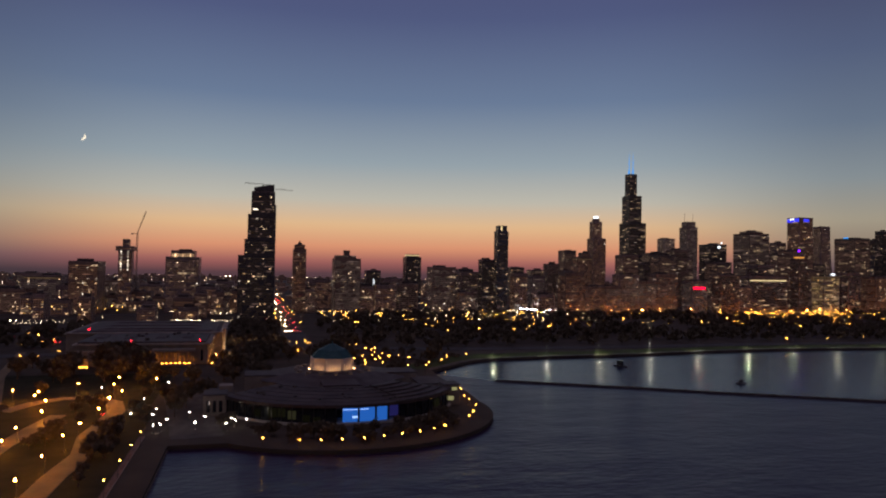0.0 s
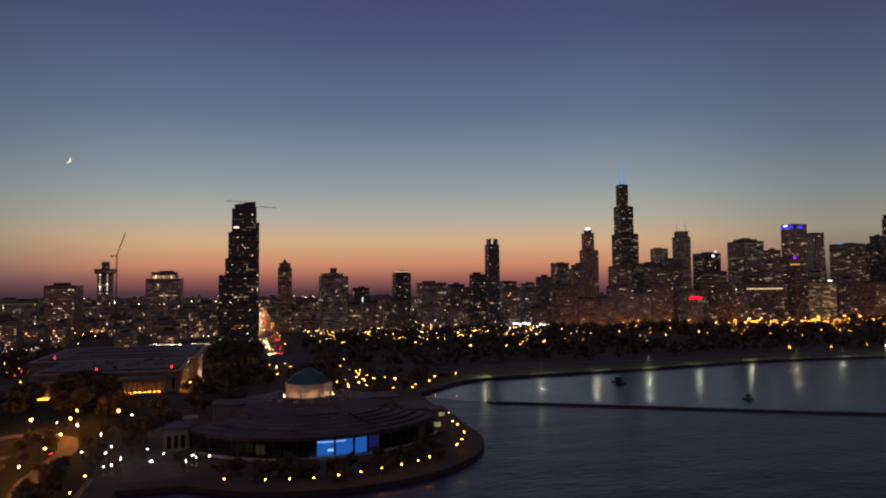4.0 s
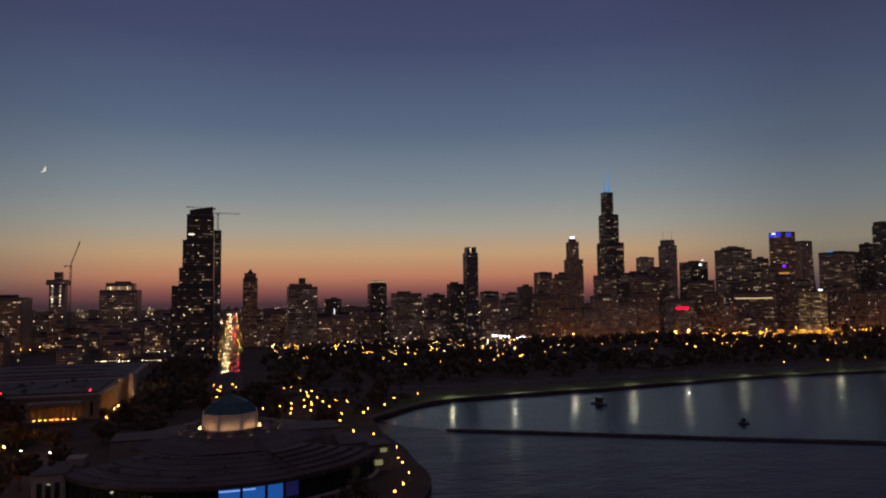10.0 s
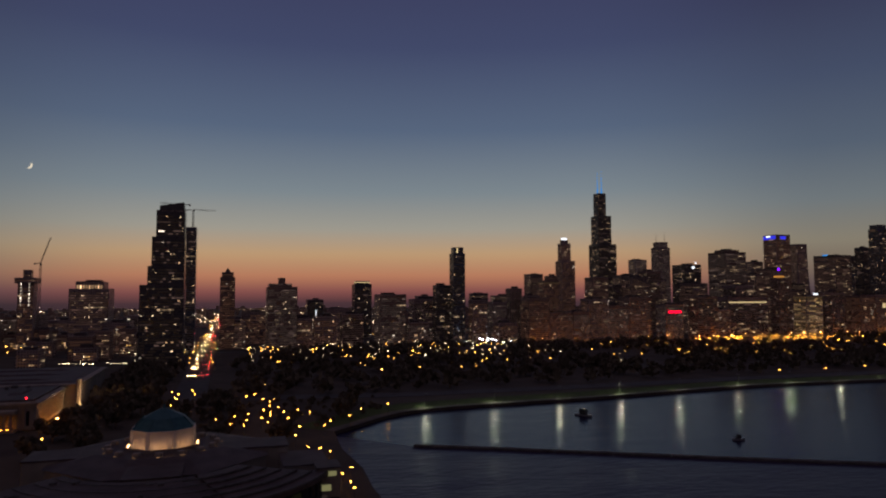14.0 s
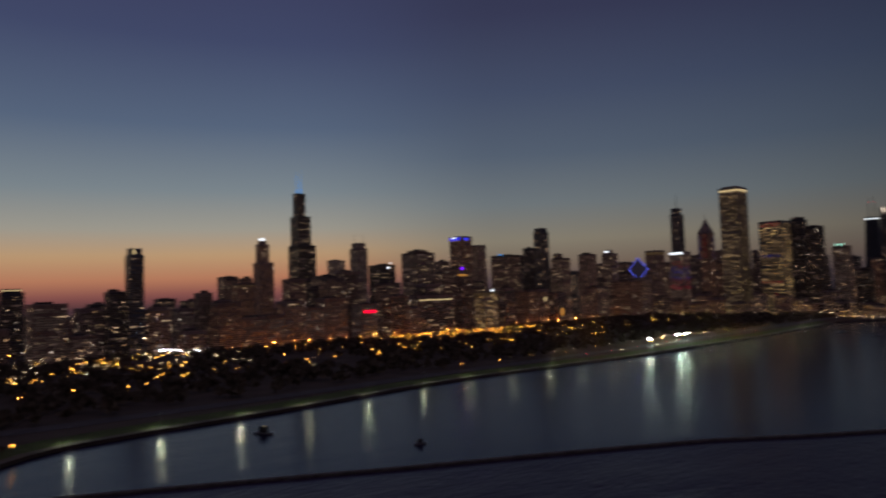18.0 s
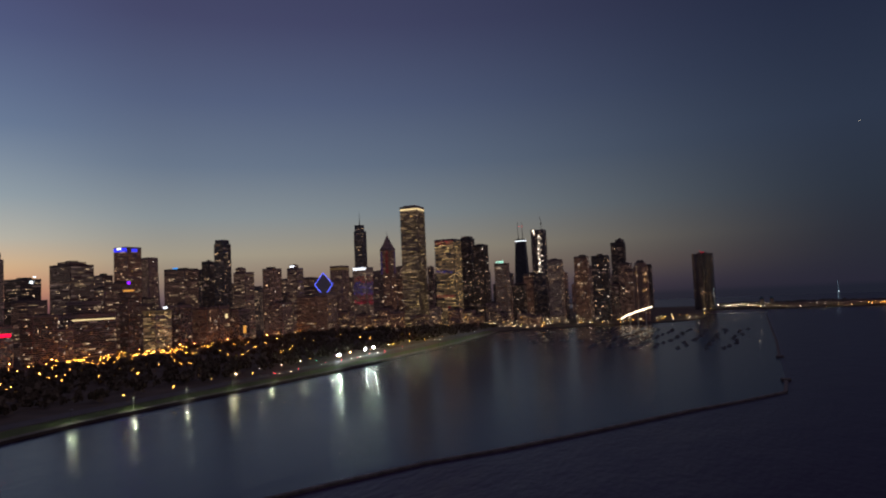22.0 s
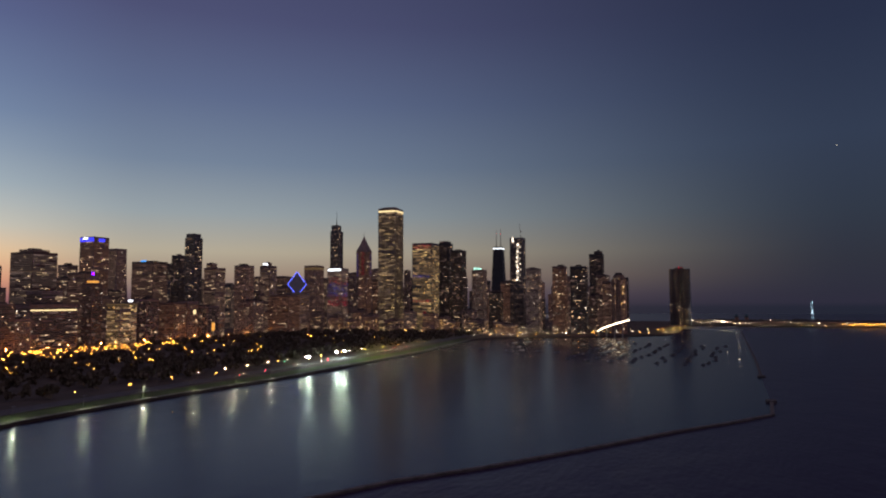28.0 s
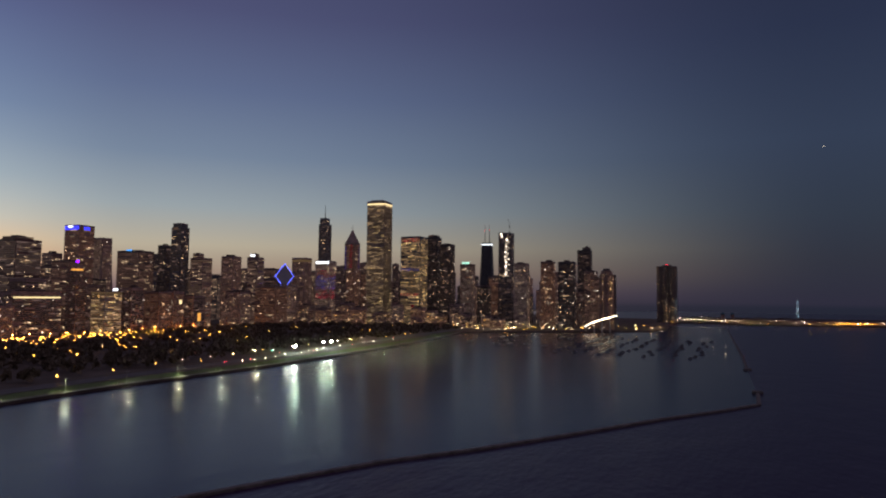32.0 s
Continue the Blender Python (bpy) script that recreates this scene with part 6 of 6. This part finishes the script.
for k in range(12):
    u, v = k / 12, (k + 1) / 12
    p, q = Vector((-42 + 72 * u, 1835 + 30 * u, 10 + 27 * u ** 0.7)), Vector((-42 + 72 * v, 1835 + 30 * v, 10 + 27 * v ** 0.7))
    mid, ln = (p + q) / 2, (q - p).length
    d = q - p
    m = Matrix.Translation(mid) @ d.to_track_quat("X", "Z").to_matrix().to_4x4()
    part("deck", block(ln, 9, -1.0, 0), M["concrete"], ramp).matrix_basis = m
    part("rail_light", block(ln * 0.85, 0.5, 0.2, 2.6, 0, -4.6), M["ramp_light"], ramp).matrix_basis = m
    if k % 3 == 0:
        part("pillar", block(2, 5, -6, mid.z - 0.9, mid.x, mid.y), M["concrete"], ramp)

# ---- flat city towards the horizon ----
g = random.Random(61)
vs, fs = [], []
for _ in range(2600):
    x = -1250 - 3500 * g.random()
    y = g.uniform(-0.75, 0.6) * (-x + 400)
    if abs(y) < 24:
        continue
    w, d, h = g.uniform(9, 34), g.uniform(9, 34), 4 + 22 * g.random() ** 3
    k = len(vs)
    vs += [(x + sx * w, y + sy * d, z) for z in (2.2, 2.2 + h) for sx, sy in ((-0.5, -0.5), (0.5, -0.5), (0.5, 0.5), (-0.5, 0.5))]
    fs += [tuple(k + i for i in q) for q in ((4, 5, 6, 7), (0, 1, 5, 4), (1, 2, 6, 5), (2, 3, 7, 6), (3, 0, 4, 7))]
me = bpy.data.meshes.new("low_houses")
me.from_pydata(vs, [], fs)
me.materials.append(M["brick"])
tagged(new("low_houses", me), "low brick houses spreading to the western horizon", "houses", kind="stuff")

# ---- moon and evening star ----
eye = Vector((350, -15, 88))
c = eye + Vector((-0.961, -0.224, 0.161)).normalized() * 4800
bm = bmesh.new()
prev = None
for k in range(17):
    lat = -math.pi / 2 + math.pi * k / 16
    ring = []
    for q in range(7):
        lon = radians(-90 + 62 * q / 6)
        ring.append(bm.verts.new((21 * math.cos(lat) * math.sin(lon), -21 * math.cos(lat) * math.cos(lon), 21 * math.sin(lat))))
    if prev:
        for q in range(6):
            bm.faces.new((prev[q], prev[q + 1], ring[q + 1], ring[q]))
    prev = ring
moon = tagged(new("moon", mesh_of("moon", bm, M["moonlit"])), "thin crescent moon low in the dusk sky", "moon")
moon.matrix_basis = Matrix.Translation(c) @ pose(0, 0, 0, 0, 0, 104) @ pose(0, 0, 0, 0, 205, 0)
bm = bmesh.new()
bmesh.ops.create_icosphere(bm, subdivisions=1, radius=2.6)
star = tagged(new("evening_star", mesh_of("evening_star", bm, M["moonlit"])), "single small star in the dark northern sky", "star")
star.matrix_basis = Matrix.Translation(Vector((206, 135, 89)) + Vector((0.159, 0.969, 0.192)).normalized() * 4700)
